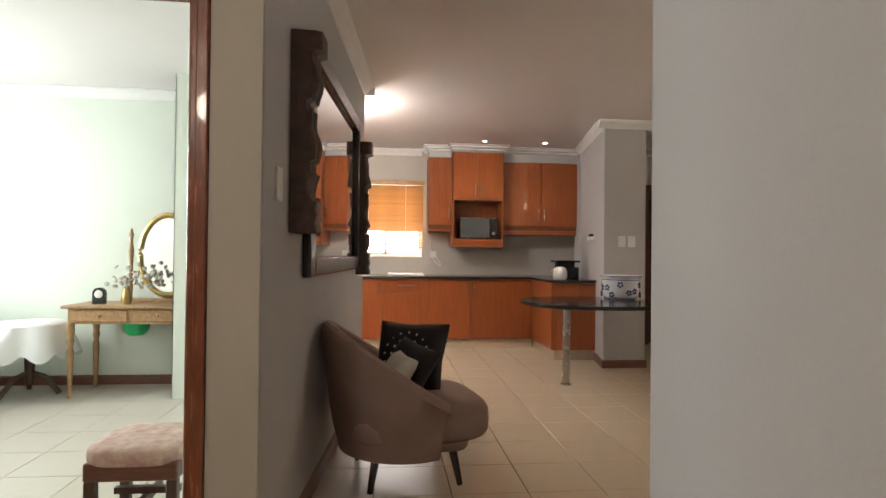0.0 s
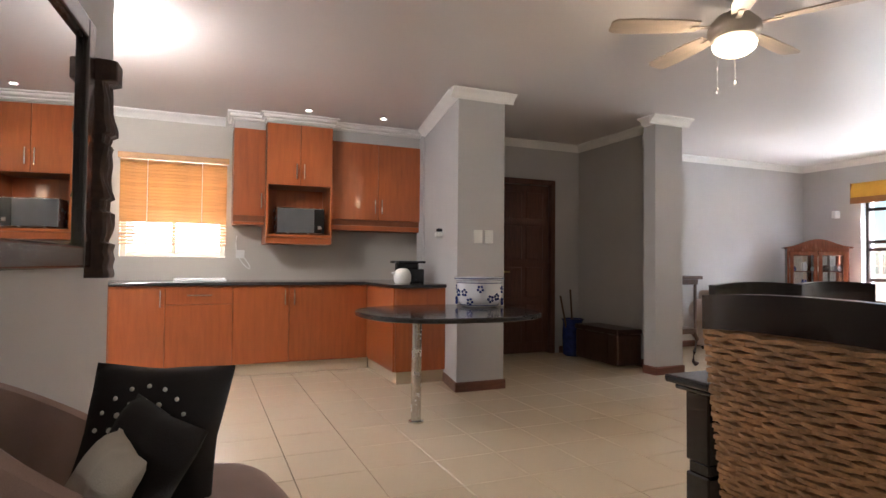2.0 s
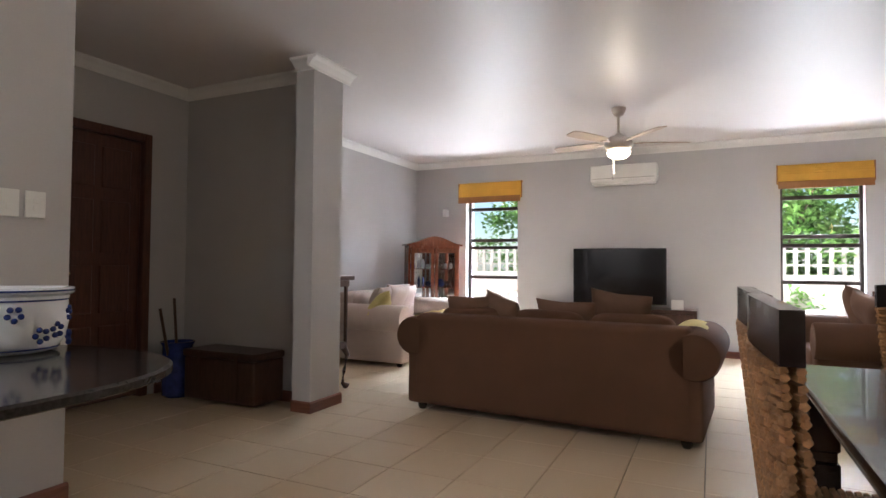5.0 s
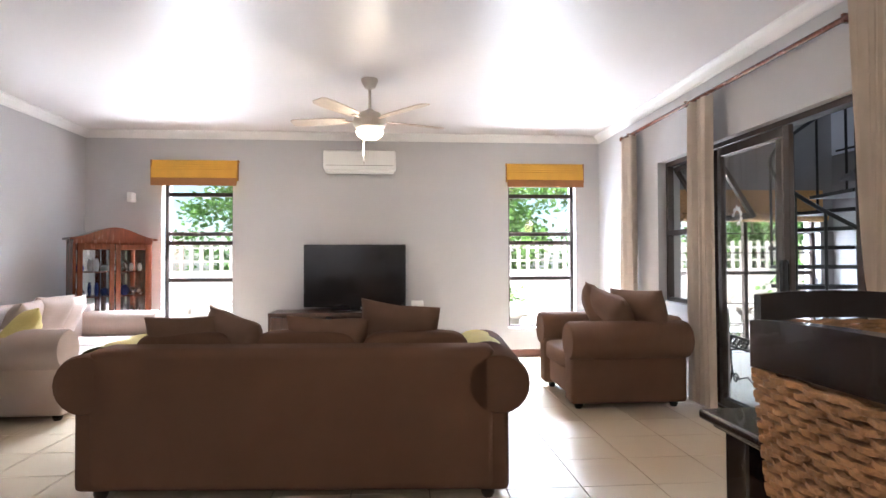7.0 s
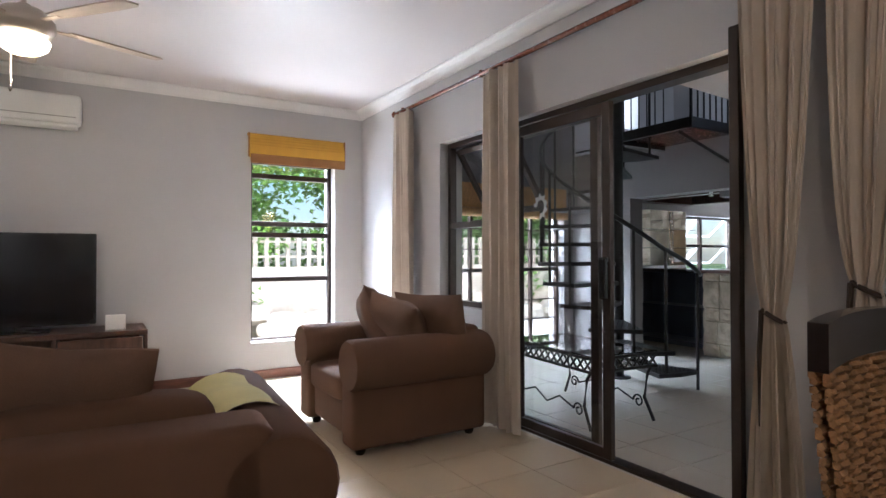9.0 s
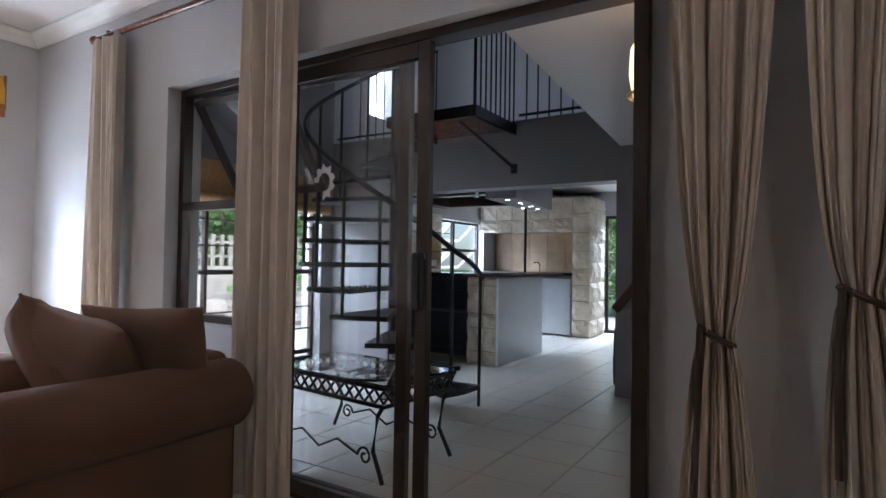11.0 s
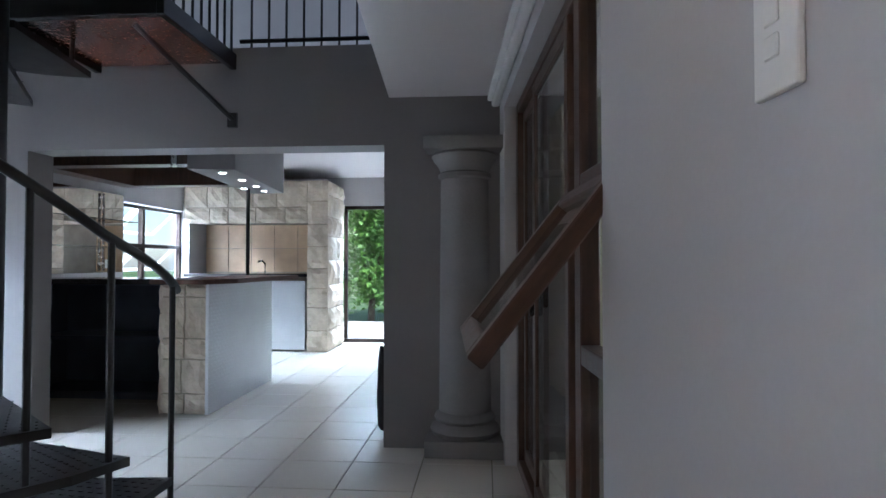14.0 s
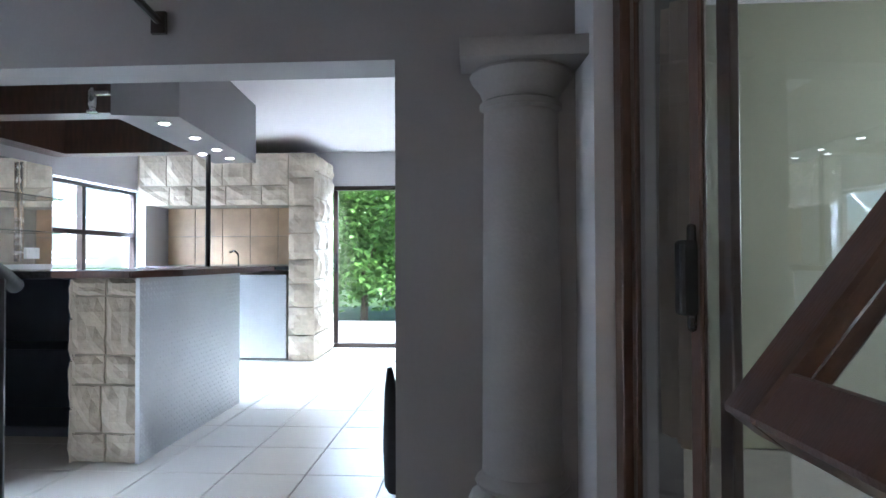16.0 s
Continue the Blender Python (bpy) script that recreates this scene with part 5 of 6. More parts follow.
# ---- bedroom ----
e = base("dressing_table", (-1.81, 5.36, 0), "light oak dressing table with turned legs", "dressing table")
boxes("top", [(-.48, .55, -.26, .26, .74, .765)], "pine", e, bev=.008, seg=2)
boxes("apron", [(-.44, .52, -.22, .22, .61, .74)], "pine", e)
for x0, x1 in ((-.40, .03), (.06, .49)):
    o = boxes("drawer", [(x0, x1, -.235, -.221, .63, .73)], "pine", e, bev=.005)
    bm = bmesh.new()
    pad(bm, ((x0 + x1) / 2, -.245, .68), (.014, .012, .014), 1.0, n=6)
    done(bm, "knob", "pine", o, smooth=True)
for sx in (-.42, .50):
    for sy in (-.21, .21):
        bm = bmesh.new()
        lathe(bm, [(.015, 0), (.022, .03), (.016, .07), (.024, .30), (.028, .38), (.018, .42), (.030, .47), (.022, .50), (.03, .54), (.03, .62)], sx, sy, 14)
        done(bm, "leg", "pine", e, smooth=True)
e = base("dressing_mirror", (-1.60, 5.52, .765), "oval mirror in an oak frame on posts", "mirror")
bm = bmesh.new()
sweep(bm, [(.24 * math.cos(2 * math.pi * k / 40), 0, .42 + .36 * math.sin(2 * math.pi * k / 40)) for k in range(40)], .028, 8, True)
done(bm, "frame", "gold", e, smooth=True)
bm = bmesh.new()
bm.faces.new([bm.verts.new((.24 * math.cos(2 * math.pi * k / 40), -.004, .42 + .36 * math.sin(2 * math.pi * k / 40))) for k in range(40)])
done(bm, "mirror_glass", "mirror", e)
for sx in (-.32, .32):
    bm = bmesh.new()
    lathe(bm, [(.022, 0), (.014, .05), (.02, .2), (.014, .3), (.024, .45), (.012, .55), (.02, .60), (.004, .66)], sx, 0, 12)
    done(bm, "post", "pine", e, smooth=True)
boxes("base_bar", [(-.38, .38, -.06, .06, 0, .03)], "pine", e, bev=.005)
e = base("table_clock", (-2.07, 5.28, .765), "small arched black mantel clock", "clock")
bm = bmesh.new()
pr = [(-.05, 0), (.05, 0), (.05, .09)] + [(.05 * math.cos(t), .09 + .05 * math.sin(t)) for t in (math.pi * k / 10 for k in range(1, 11))]
A = [bm.verts.new((x, -.02, z)) for x, z in pr]
B = [bm.verts.new((x, .02, z)) for x, z in pr]
bm.faces.new(A)
bm.faces.new(B[::-1])
for k in range(len(pr)):
    bm.faces.new((A[k], B[k], B[(k + 1) % len(pr)], A[(k + 1) % len(pr)]))
done(bm, "case", "black", e)
bm = bmesh.new()
pad(bm, (0, -.021, .085), (.034, .003, .034), 1.0, n=10)
done(bm, "face", "white", e, smooth=True)
e = base("flower_vase", (-1.85, 5.28, .765), "golden vase with pale pink flowers", "vase")
bm = bmesh.new()
lathe(bm, [(.03, 0), (.045, .04), (.03, .10), (.022, .13), (.03, .15)], seg=16)
done(bm, "vase", "gold", e, smooth=True)
bm = bmesh.new()
R = random.Random(4)
for k in range(46):
    c = Vector((R.gauss(.06, .10), R.gauss(0, .05), .22 + R.gauss(0, .05)))
    pad(bm, c, (.022, .022, .010), 1.0, n=4, m=Euler((R.random() * 3, R.random() * 3, 0)).to_matrix())
o = done(bm, "flowers", "pale_cloth", e, smooth=True)
o["kind"] = "stuff"
e = base("basket", (-1.80, 5.36, 0.49), "green plastic basket hung under the table", "basket")
bm = bmesh.new()
lathe(bm, [(.06, 0), (.09, .03), (.12, .115), (.115, .115), (.085, .035), (.01, .01)], seg=20)
done(bm, "bowl", "green", e, smooth=True)
e = base("bed", (-3.5, 4.4, 0), "white-covered bed with pillows", "bed")
boxes("mattress", [(-.95, .62, -1.0, 1.0, .22, .56)], "white_cloth", e, bev=.10, seg=5, smooth=True)
boxes("valance", [(-.93, .60, -.98, .98, .02, .30)], "pale_cloth", e, bev=.02)
bm = bmesh.new()
pad(bm, (.2, .72, .62), (.34, .22, .09), .5)
pad(bm, (.15, .78, .74), (.32, .20, .08), .5)
done(bm, "pillow", "white_cloth", e, smooth=True)
e = base("bedside_table", (-2.60, 5.25, 0), "small round table under a white lace cloth", "side table")
bm = bmesh.new()
rows = []
for r, z, am in ((.02, .62, 0), (.24, .62, 0), (.265, .60, 0), (.30, .48, .03), (.33, .34, .05)):
    rows.append([bm.verts.new(((r + am * math.sin(6 * t)) * math.cos(t), (r + am * math.sin(6 * t)) * math.sin(t), z + (.03 * math.sin(9 * t) if z < .4 else 0))) for t in (2 * math.pi * k / 60 for k in range(60))])
for A, B in zip(rows, rows[1:]):
    for k in range(60):
        bm.faces.new((A[k], A[(k + 1) % 60], B[(k + 1) % 60], B[k]))
done(bm, "lace_cloth", "white_cloth", e, smooth=True)
bm = bmesh.new()
lathe(bm, [(.03, .1), (.04, .3), (.03, .61)], seg=12)
for k in range(3):
    a = 2.1 * k
    sweep(bm, [(0, 0, .2), (.12 * math.cos(a), .12 * math.sin(a), .16), (.24 * math.cos(a), .24 * math.sin(a), .02)], .022, 8)
done(bm, "pedestal", "brown_wood", e, smooth=True)
e = base("footstool", (-.70, 2.86, 0), "dark wooden stool with floral tapestry seat", "stool")
boxes("rail", [(-.19, .19, -.19, .19, .25, .33)], "skirting", e, bev=.01, seg=2)
bm = bmesh.new()
pad(bm, (0, 0, .35), (.21, .21, .05), .5)
done(bm, "seat", "tapestry", e, smooth=True)
for sx in (-1, 1):
    for sy in (-1, 1):
        boxes("leg", [(sx * .165 - .022, sx * .165 + .022, sy * .165 - .022, sy * .165 + .022, 0, .25)], "brown_wood", e, bev=.004)
boxes("stretcher", [(-.015, .015, -.14, .14, .10, .13), (-.14, .14, -.015, .015, .131, .16)], "brown_wood", e)


# ---- stair hall ----
PX, PY, RR, RISE = 7.62, -.42, .74, .186
e = base("spiral_stair", (PX, PY, 0), "black steel spiral staircase with plate treads", "staircase")
bm = bmesh.new()
sweep(bm, [(0, 0, 0), (0, 0, 3.6)], .045, 16)
lathe(bm, [(.11, 0), (.11, .012), (.05, .02), (.05, .03)], seg=20)
done(bm, "pole", "blackmetal", e, smooth=True)
A0, DA, NT = 172, -21.5, 12


tread = None
for i in range(NT):
    if tread is None:
        bm = bmesh.new()
        pr = [(.05, -.05), (RR, -.22), (RR + .03, 0), (RR, .22), (.05, .05)]
        A = [bm.verts.new((x, y, 0)) for x, y in pr]
        B = [bm.verts.new((x, y, -.035)) for x, y in pr]
        bm.faces.new(A)
        bm.faces.new(B[::-1])
        for k in range(5):
            bm.faces.new((A[k], B[k], B[(k + 1) % 5], A[(k + 1) % 5]))
        for u in range(14):
            for w in range(-4, 5):
                x, y = .10 + u * .047, w * .044
                if abs(y) < .05 + .16 * x / RR:
                    bx(bm, x - .010, x + .010, y - .004, y + .004, 0, .003)
        tread = done(bm, "tread", "blackmetal", e)
        o = tread
    else:
        o = new("tread", tread.data)
        o.parent = e
    o.matrix_local = pose(0, 0, RISE * (i + 1), 0, 0, A0 + DA * i)
def rail_height(a):
    return 1.23 + (161 - a) * (.00865 if a < 161 else .0058)


for i in range(-1, NT):
    a = A0 + DA * i - 10 if i >= 0 else 194
    c, s = math.cos(radians(a)), math.sin(radians(a))
    bm = bmesh.new()
    sweep(bm, [(RR * c, RR * s, RISE * (i + 1)), (RR * c, RR * s, rail_height(a) - .01)], .0135, 8)
    done(bm, "baluster", "blackmetal", e, smooth=True)
bm = bmesh.new()
sweep(bm, [(RR * math.cos(radians(a)), RR * math.sin(radians(a)), rail_height(a)) for a in range(200, int(A0 + DA * NT), -5)], .020, 10)
done(bm, "handrail", "blackmetal", e, smooth=True)

e = base("stair_landing", (0, 0, 0), "steel landing with reddish wooden underside", "landing")
boxes("deck", [(7.09, 7.95, -1.56, -.79, 2.40, 2.44)], "red_wood", e)
boxes("edge_beam", [(7.05, 7.09, -1.57, -.75, 2.36, 2.46), (7.95, 7.99, -1.57, -.75, 2.36, 2.46), (7.09, 7.95, -.79, -.75, 2.36, 2.46)], "blackmetal", e, bev=.004)
bm = bmesh.new()
sweep(bm, [(7.07, -1.56, 2.04), (7.30, -.90, 2.38)], .016, 8)
bx(bm, 7.04, 7.10, -1.569, -1.55, 1.99, 2.08)
done(bm, "brace", "blackmetal", e)
bm = bmesh.new()
sweep(bm, [(7.07, -.77, 2.46), (7.07, -.77, 3.36), (7.07, -1.62, 3.36)], .016, 8)
for k in range(8):
    y = -.87 - .095 * k
    sweep(bm, [(7.07, y, 2.46), (7.07, y, 3.35)], .008, 6)
done(bm, "railing", "blackmetal", e, smooth=True)
e = base("gallery_railing", (0, 0, 0), "black steel gallery railing with upright bars", "railing")
bm = bmesh.new()
bm.free()
for z in (2.56, 3.36):
    for xa, xb in ((5.2, 7.05), (8.0, 9.38)):
        bm = bmesh.new()
        sweep(bm, [(xa, -1.62, z), (xb, -1.62, z)], .014, 8)
        done(bm, "rail", "blackmetal", e, smooth=True)
bar = None
for k in range(34):
    x = 5.25 + .115 * k
    if 7.05 < x < 8.0:
        continue
    if bar is None:
        bm = bmesh.new()
        sweep(bm, [(0, -1.62, 2.50), (0, -1.62, 3.36)], .008, 6)
        bar = done(bm, "upright", "blackmetal", e, smooth=True)
        bar.location.x = x
    else:
        o = new("upright", bar.data)
        o.parent, o.location.x = e, x
e = base("picture", (7.3, 1.276, 2.98, 0, 0, 180), "framed brown picture on the upper wall", "picture")
boxes("frame", [(-.35, -.30, -.03, 0, -.28, .28), (.30, .35, -.03, 0, -.28, .28), (-.30, .30, -.03, 0, .23, .28), (-.30, .30, -.03, 0, -.28, -.23)], "brown_wood", e, bev=.006)
boxes("print", [(-.30, .30, -.010, -.004, -.23, .23)], "olive_wall", e)
e = base("bamboo_blind", (XT, 0, 0), "rolled brown bamboo blind over the glazed door", "blind")
boxes("panel", [(-.03, -.015, -1.42, .48, 1.72, 2.05)], "slat", e, bev=.003)
bm = bmesh.new()
sweep(bm, [(-.07, -1.42, 1.70), (-.07, .48, 1.70)], .055, 14)
done(bm, "roll", "slat", e, smooth=True)

# glass-topped wrought iron table
e = base("iron_table", (7.0, .76, 0, 0, 0, -6), "black wrought iron table with glass top", "table")
TL, TW, TH = .52, .30, .50
boxes("frame", [(-TL, TL, -TW, -TW + .02, TH - .02, TH), (-TL, TL, TW - .02, TW, TH - .02, TH), (-TL, -TL + .02, -TW, TW, TH - .02, TH), (TL - .02, TL, -TW, TW, TH - .02, TH), (-TL, TL, -TW, -TW + .02, TH - .11, TH - .09), (-TL, TL, TW - .02, TW, TH - .11, TH - .09), (-TL, -TL + .02, -TW, TW, TH - .11, TH - .09), (TL - .02, TL, -TW, TW, TH - .11, TH - .09)], "blackmetal", e, bev=.003)
bm = bmesh.new()
for k in range(14):
    x = -TL + .04 + k * (2 * TL - .08) / 13
    for y in (-TW + .01, TW - .01):
        for sg in (-1, 1):
            sweep(bm, [(x - .03, y, TH - .055 - sg * .033), (x, y, TH - .055), (x + .03, y, TH - .055 + sg * .033)], .008, 5)
for k in range(8):
    y = -TW + .04 + k * (2 * TW - .08) / 7
    for x in (-TL + .01, TL - .01):
        for sg in (-1, 1):
            sweep(bm, [(x, y - .03, TH - .055 - sg * .033), (x, y, TH - .055), (x, y + .03, TH - .055 + sg * .033)], .008, 5)
o = done(bm, "lattice", "blackmetal", e)


def scroll(bm, cx, cy, z, r, turns, flip=1, rad=.008, plane="xy", start=0.0):
    pts = []
    for k in range(int(18 * turns)):
        t = 2 * math.pi * k / 18
        q = r * (1 - .8 * k / (18 * turns))
        a, b = q * math.cos(t + start) * flip, q * math.sin(t + start)
        pts.append((cx + a, cy + b, z) if plane == "xy" else (cx + a, cy, z + b))
    sweep(bm, pts, rad, 5)


bm = bmesh.new()
for sx in (-1, 1):
    scroll(bm, sx * .22, .08, TH - .02, .13, 1.6, sx)
    scroll(bm, sx * .20, -.12, TH - .02, .11, 1.5, -sx)
    scroll(bm, sx * .05, .0, TH - .02, .10, 1.2, sx, start=1.5)
done(bm, "scrollwork", "blackmetal", e)
for sx in (-1, 1):
    for sy in (-1, 1):
        bm = bmesh.new()
        sweep(bm, [(sx * (TL - .03), sy * (TW - .03), TH - .1), (sx * (TL - .07), sy * (TW - .03), .34), (sx * (TL - .10), sy * (TW - .03), .16), (sx * (TL - .02), sy * (TW - .02), 0.008)], .012, 8)
        scroll(bm, sx * (TL - .16), sy * (TW - .03), .12, .05, 1.4, -sx, .007, "xz")
        sweep(bm, [(sx * (TL - .21), sy * (TW - .03), .12), (sx * .15, sy * (TW - .03), .17), (0, sy * (TW - .03), .10)], .007, 6)
        done(bm, "leg", "blackmetal", e, smooth=True)
boxes("glass_top", [(-TL + .005, TL - .005, -TW + .005, TW - .005, TH, TH + .008)], "glass", e).visible_shadow = False

# wall lamp
e = base("wall_lamp", (5.17, 1.32, 1.77), "lit amber half-bowl wall lamp", "wall lamp")
bm = bmesh.new()
n = 16
rows = []
for j, (r, z) in enumerate(((.075, .17), (.10, .12), (.105, .03), (.09, -.05), (.05, -.10))):
    rows.append([bm.verts.new((.002 + r * math.sin(math.pi * k / n), -r * math.cos(math.pi * k / n), z)) for k in range(n + 1)])
for A, B in zip(rows, rows[1:]):
    for k in range(n):
        bm.faces.new((A[k], A[k + 1], B[k + 1], B[k]))
bmesh.ops.solidify(bm, geom=bm.faces[:], thickness=.004)
done(bm, "shade", "bulb_soft", e, smooth=True)
bm = bmesh.new()
sweep(bm, [(.004 + .107 * math.sin(math.pi * k / n), -.107 * math.cos(math.pi * k / n), -.045) for k in range(n + 1)], .006, 6)
done(bm, "band", "gold", e, smooth=True)

# engaged column
e = base("column", (5.60, -1.60, 0), "grey plaster column with moulded base and capital", "column", kind="structure")
bm = bmesh.new()
bx(bm, -.23, .23, -.16, .21, 0, .10, .008, 2)
lathe(bm, [(.20, .10), (.215, .13), (.20, .165), (.18, .18), (.19, .20), (.18, .225), (.162, .24), (.16, .27), (.150, 1.60), (.148, 1.64), (.165, 1.65), (.165, 1.675), (.152, 1.685), (.165, 1.72), (.195, 1.755), (.205, 1.785), (.195, 1.80)], seg=36)
bx(bm, -.235, .235, -.16, .23, 1.80, 1.875, .006, 2)
done(bm, "shaft", "column", e, smooth=True)
e = base("black_umbrella", (6.13, -1.86, .03, 0, 4, 0), "folded black cloth bag hanging on the wall end", "bag")
bm = bmesh.new()
lathe(bm, [(.045, 0), (.06, .03), (.055, .2), (.03, .45), (.012, .55)], seg=12)
done(bm, "cloth", "black_cloth", e, smooth=True)

# ---- bar ----
R = random.Random(21)


def rubble(e, x0, x1, z0, z1, y, face, sizes=(.20, .34), hrow=(.14, .30), axis="y", th=.05):
    """Rough split stones laid in uneven rows on the face of a wall; each stone is a part."""
    z = z0
    while z < z1 - .03:
        h = min(R.uniform(*hrow), z1 - z)
        if z1 - z - h < .08:
            h = z1 - z
        x = x0
        while x < x1 - .02:
            w = min(R.uniform(*sizes), x1 - x)
            if x1 - x - w < .09:
                w = x1 - x
            bm = bmesh.new()
            nx, nz = 5, 5
            g = []
            for i in range(nx):
                row = []
                for j in range(nz):
                    u, v = i / (nx - 1), j / (nz - 1)
                    ed = min(u, 1 - u, v, 1 - v)
                    d = .012 if ed == 0 else th * (.55 + .55 * R.random())
                    a, b = x + .006 + u * (w - .012), z + .006 + v * (h - .012)
                    if ed == 0:
                        a += R.uniform(-.004, .004)
                        b += R.uniform(-.004, .004)
                    p = (a, y + face * d, b) if axis == "y" else (y + face * d, a, b)
                    row.append(bm.verts.new(p))
                g.append(row)
            for i in range(nx - 1):
                for j in range(nz - 1):
                    bm.faces.new((g[i][j], g[i + 1][j], g[i + 1][j + 1], g[i][j + 1]))
            rim = [g[i][0] for i in range(nx)] + [g[-1][j] for j in range(1, nz)] + [g[i][-1] for i in range(nx - 2, -1, -1)] + [g[0][j] for j in range(nz - 2, 0, -1)]
            back = []
            for v in rim:
                c = v.co.copy()
                if axis == "y":
                    c.y = y
                else:
                    c.x = y
                back.append(bm.verts.new(c))
            for k in range(len(rim)):
                bm.faces.new((rim[k], back[k], back[(k + 1) % len(rim)], rim[(k + 1) % len(rim)]))
            done(bm, "stone", "stone", e)
            x += w
        z += h


e = base("bar_counter", (0, 0, 0), "bar counter with stone end and checker plate front", "bar counter")
boxes("core", [(7.56, 7.90, -3.46, -2.22, 0, .97)], "mortar", e)
rubble(e, 7.54, 7.92, 0, .97, -2.22, 1, (.11, .22), (.12, .32), th=.04)
rubble(e, -2.225, -2.19, 0, .97, 7.90, 1, (.2, .3), (.12, .32), "x", .03)
boxes("plate", [(7.535, 7.56, -3.46, -2.20, 0, .97)], "plate", e, bev=.002)
bm = bmesh.new()
for i in range(42):
    for j in range(32):
        y, z = -2.215 - i * .0297, .02 + j * .0297
        s = 1 if (i + j) % 2 else -1
        q = [(-.010, -.003 * s), (.0, -.0075 * s), (.010, .003 * s), (.0, .0075 * s)]
        vs = [bm.verts.new((7.5348, y + a, z + b + a * s)) for a, b in q]
        tp = bm.verts.new((7.5320, y, z))
        for k in range(4):
            bm.faces.new((vs[k], vs[(k + 1) % 4], tp))
o = done(bm, "plate_pattern", "plate", e, weld=False)
o["kind"] = "stuff"
bm = bmesh.new()
pts = [(7.92, -2.06), (7.50, -2.06), (7.36, -2.30), (7.32, -3.60), (7.92, -3.60)]
A = [bm.verts.new((x, y, .975)) for x, y in pts]
B = [bm.verts.new((x, y, 1.01)) for x, y in pts]
bm.faces.new(A[::-1])
bm.faces.new(B)
for k in range(5):
    bm.faces.new((A[k], A[(k + 1) % 5], B[(k + 1) % 5], B[k]))
bmesh.ops.bevel(bm, geom=bm.edges[:], offset=.006, segments=2, affect="EDGES")
done(bm, "top", "door_wood", e)
bm = bmesh.new()
sweep(bm, [(7.80, -3.50, 1.01), (7.80, -3.50, 1.86)], .018, 10)
done(bm, "pole", "blackmetal", e, smooth=True)
e = base("back_bar", (0, 0, 0), "dark navy back bar with open shelves", "bar unit")
boxes("carcass", [(7.95, 9.35, -3.10, -3.06, 0, .95), (7.95, 9.35, -3.06, -2.62, .0, .06), (7.95, 9.35, -3.06, -2.70, .48, .51), (9.31, 9.35, -3.06, -2.6, .06, .95), (7.95, 7.98, -3.06, -2.6, .06, .95)], "navy", e)
boxes("top", [(7.93, 9.38, -3.12, -2.54, .953, 1.0)], "granite", e, bev=.006, seg=2)
bm = bmesh.new()
plan = [(7.775, -2.31), (7.425, -2.38), (7.59, -3.90), (7.94, -3.90)]
lo = [bm.verts.new((x, y, 1.86)) for x, y in plan]
hi = [bm.verts.new((x, y, 2.335)) for x, y in plan]
for k in range(4):
    bm.faces.new((lo[k], lo[(k + 1) % 4], hi[(k + 1) % 4], hi[k]))
bm.faces.new(lo[::-1])
bm.faces.new(hi)
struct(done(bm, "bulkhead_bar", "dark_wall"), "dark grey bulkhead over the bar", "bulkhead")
struct(boxes("ceiling_beam", [(7.83, 9.39, -2.75, -2.60, 1.95, 2.335), (7.95, 9.39, -4.00, -3.85, 1.95, 2.335), (9.2, 9.39, -3.85, -2.75, 1.95, 2.335)], "brown_wood"), "dark wooden beams round the bar ceiling", "beam")
for q in ((7.58, -2.50), (7.60, -2.90), (7.64, -3.30), (7.70, -3.65), (7.82, -3.45)):
    e = base("bar_spot", (q[0], q[1], 1.86), "small lit downlight under the bulkhead", "downlight", "bar downlights")
    bm = bmesh.new()
    lathe(bm, [(.04, -.001), (.043, -.004), (.038, -.008), (.028, -.006)], seg=18)
    done(bm, "rim", "chrome", e, smooth=True)
    bm = bmesh.new()
    lathe(bm, [(.026, -.0062), (.026, -.008), (.01, -.009)], seg=14)
    done(bm, "lens", "led", e)
e = base("tot_dispenser", (7.90, -2.34, 1.98), "steel bottle dispenser fixed to the bulkhead", "dispenser")
bm = bmesh.new()
lathe(bm, [(.03, -.10), (.03, -.09), (.015, -.08), (.022, -.06), (.022, .02), (.008, .04)], seg=14)
bx(bm, -.10, 0, -.012, .012, .0, .02)
done(bm, "body", "chrome", e, smooth=True)
e = base("bar_mirror", (9.375, 0, 0), "frameless mirror panel on the wall behind the bar", "mirror")
boxes("mirror_glass", [(0, .012, -3.94, -2.15, 1.03, 1.86)], "mirror", e, bev=.002)
e = base("glass_shelf", (0, 0, 0), "glass wall shelf in front of the bar mirror", "shelf")
for z in (1.28, 1.55):
    boxes("shelf", [(9.12, 9.365, -3.80, -2.50, z, z + .008)], "smoke_glass", e)
for y in (-3.6, -2.7):
    boxes("bracket", [(9.34, 9.365, y, y + .015, 1.05, 1.84)], "chrome", e)
e = base("wall_socket", (9.385, -3.72, 1.12, 0, 0, -90), "white double wall socket above the bar worktop", "wall socket")
boxes("plate", [(-.07, .07, -.026, -.012, -.045, .045)], "white", e, bev=.003)
boxes("switch_rocker", [(-.045, -.025, -.031, -.0265, .005, .03), (.025, .045, -.031, -.0265, .005, .03)], "white", e, bev=.002)

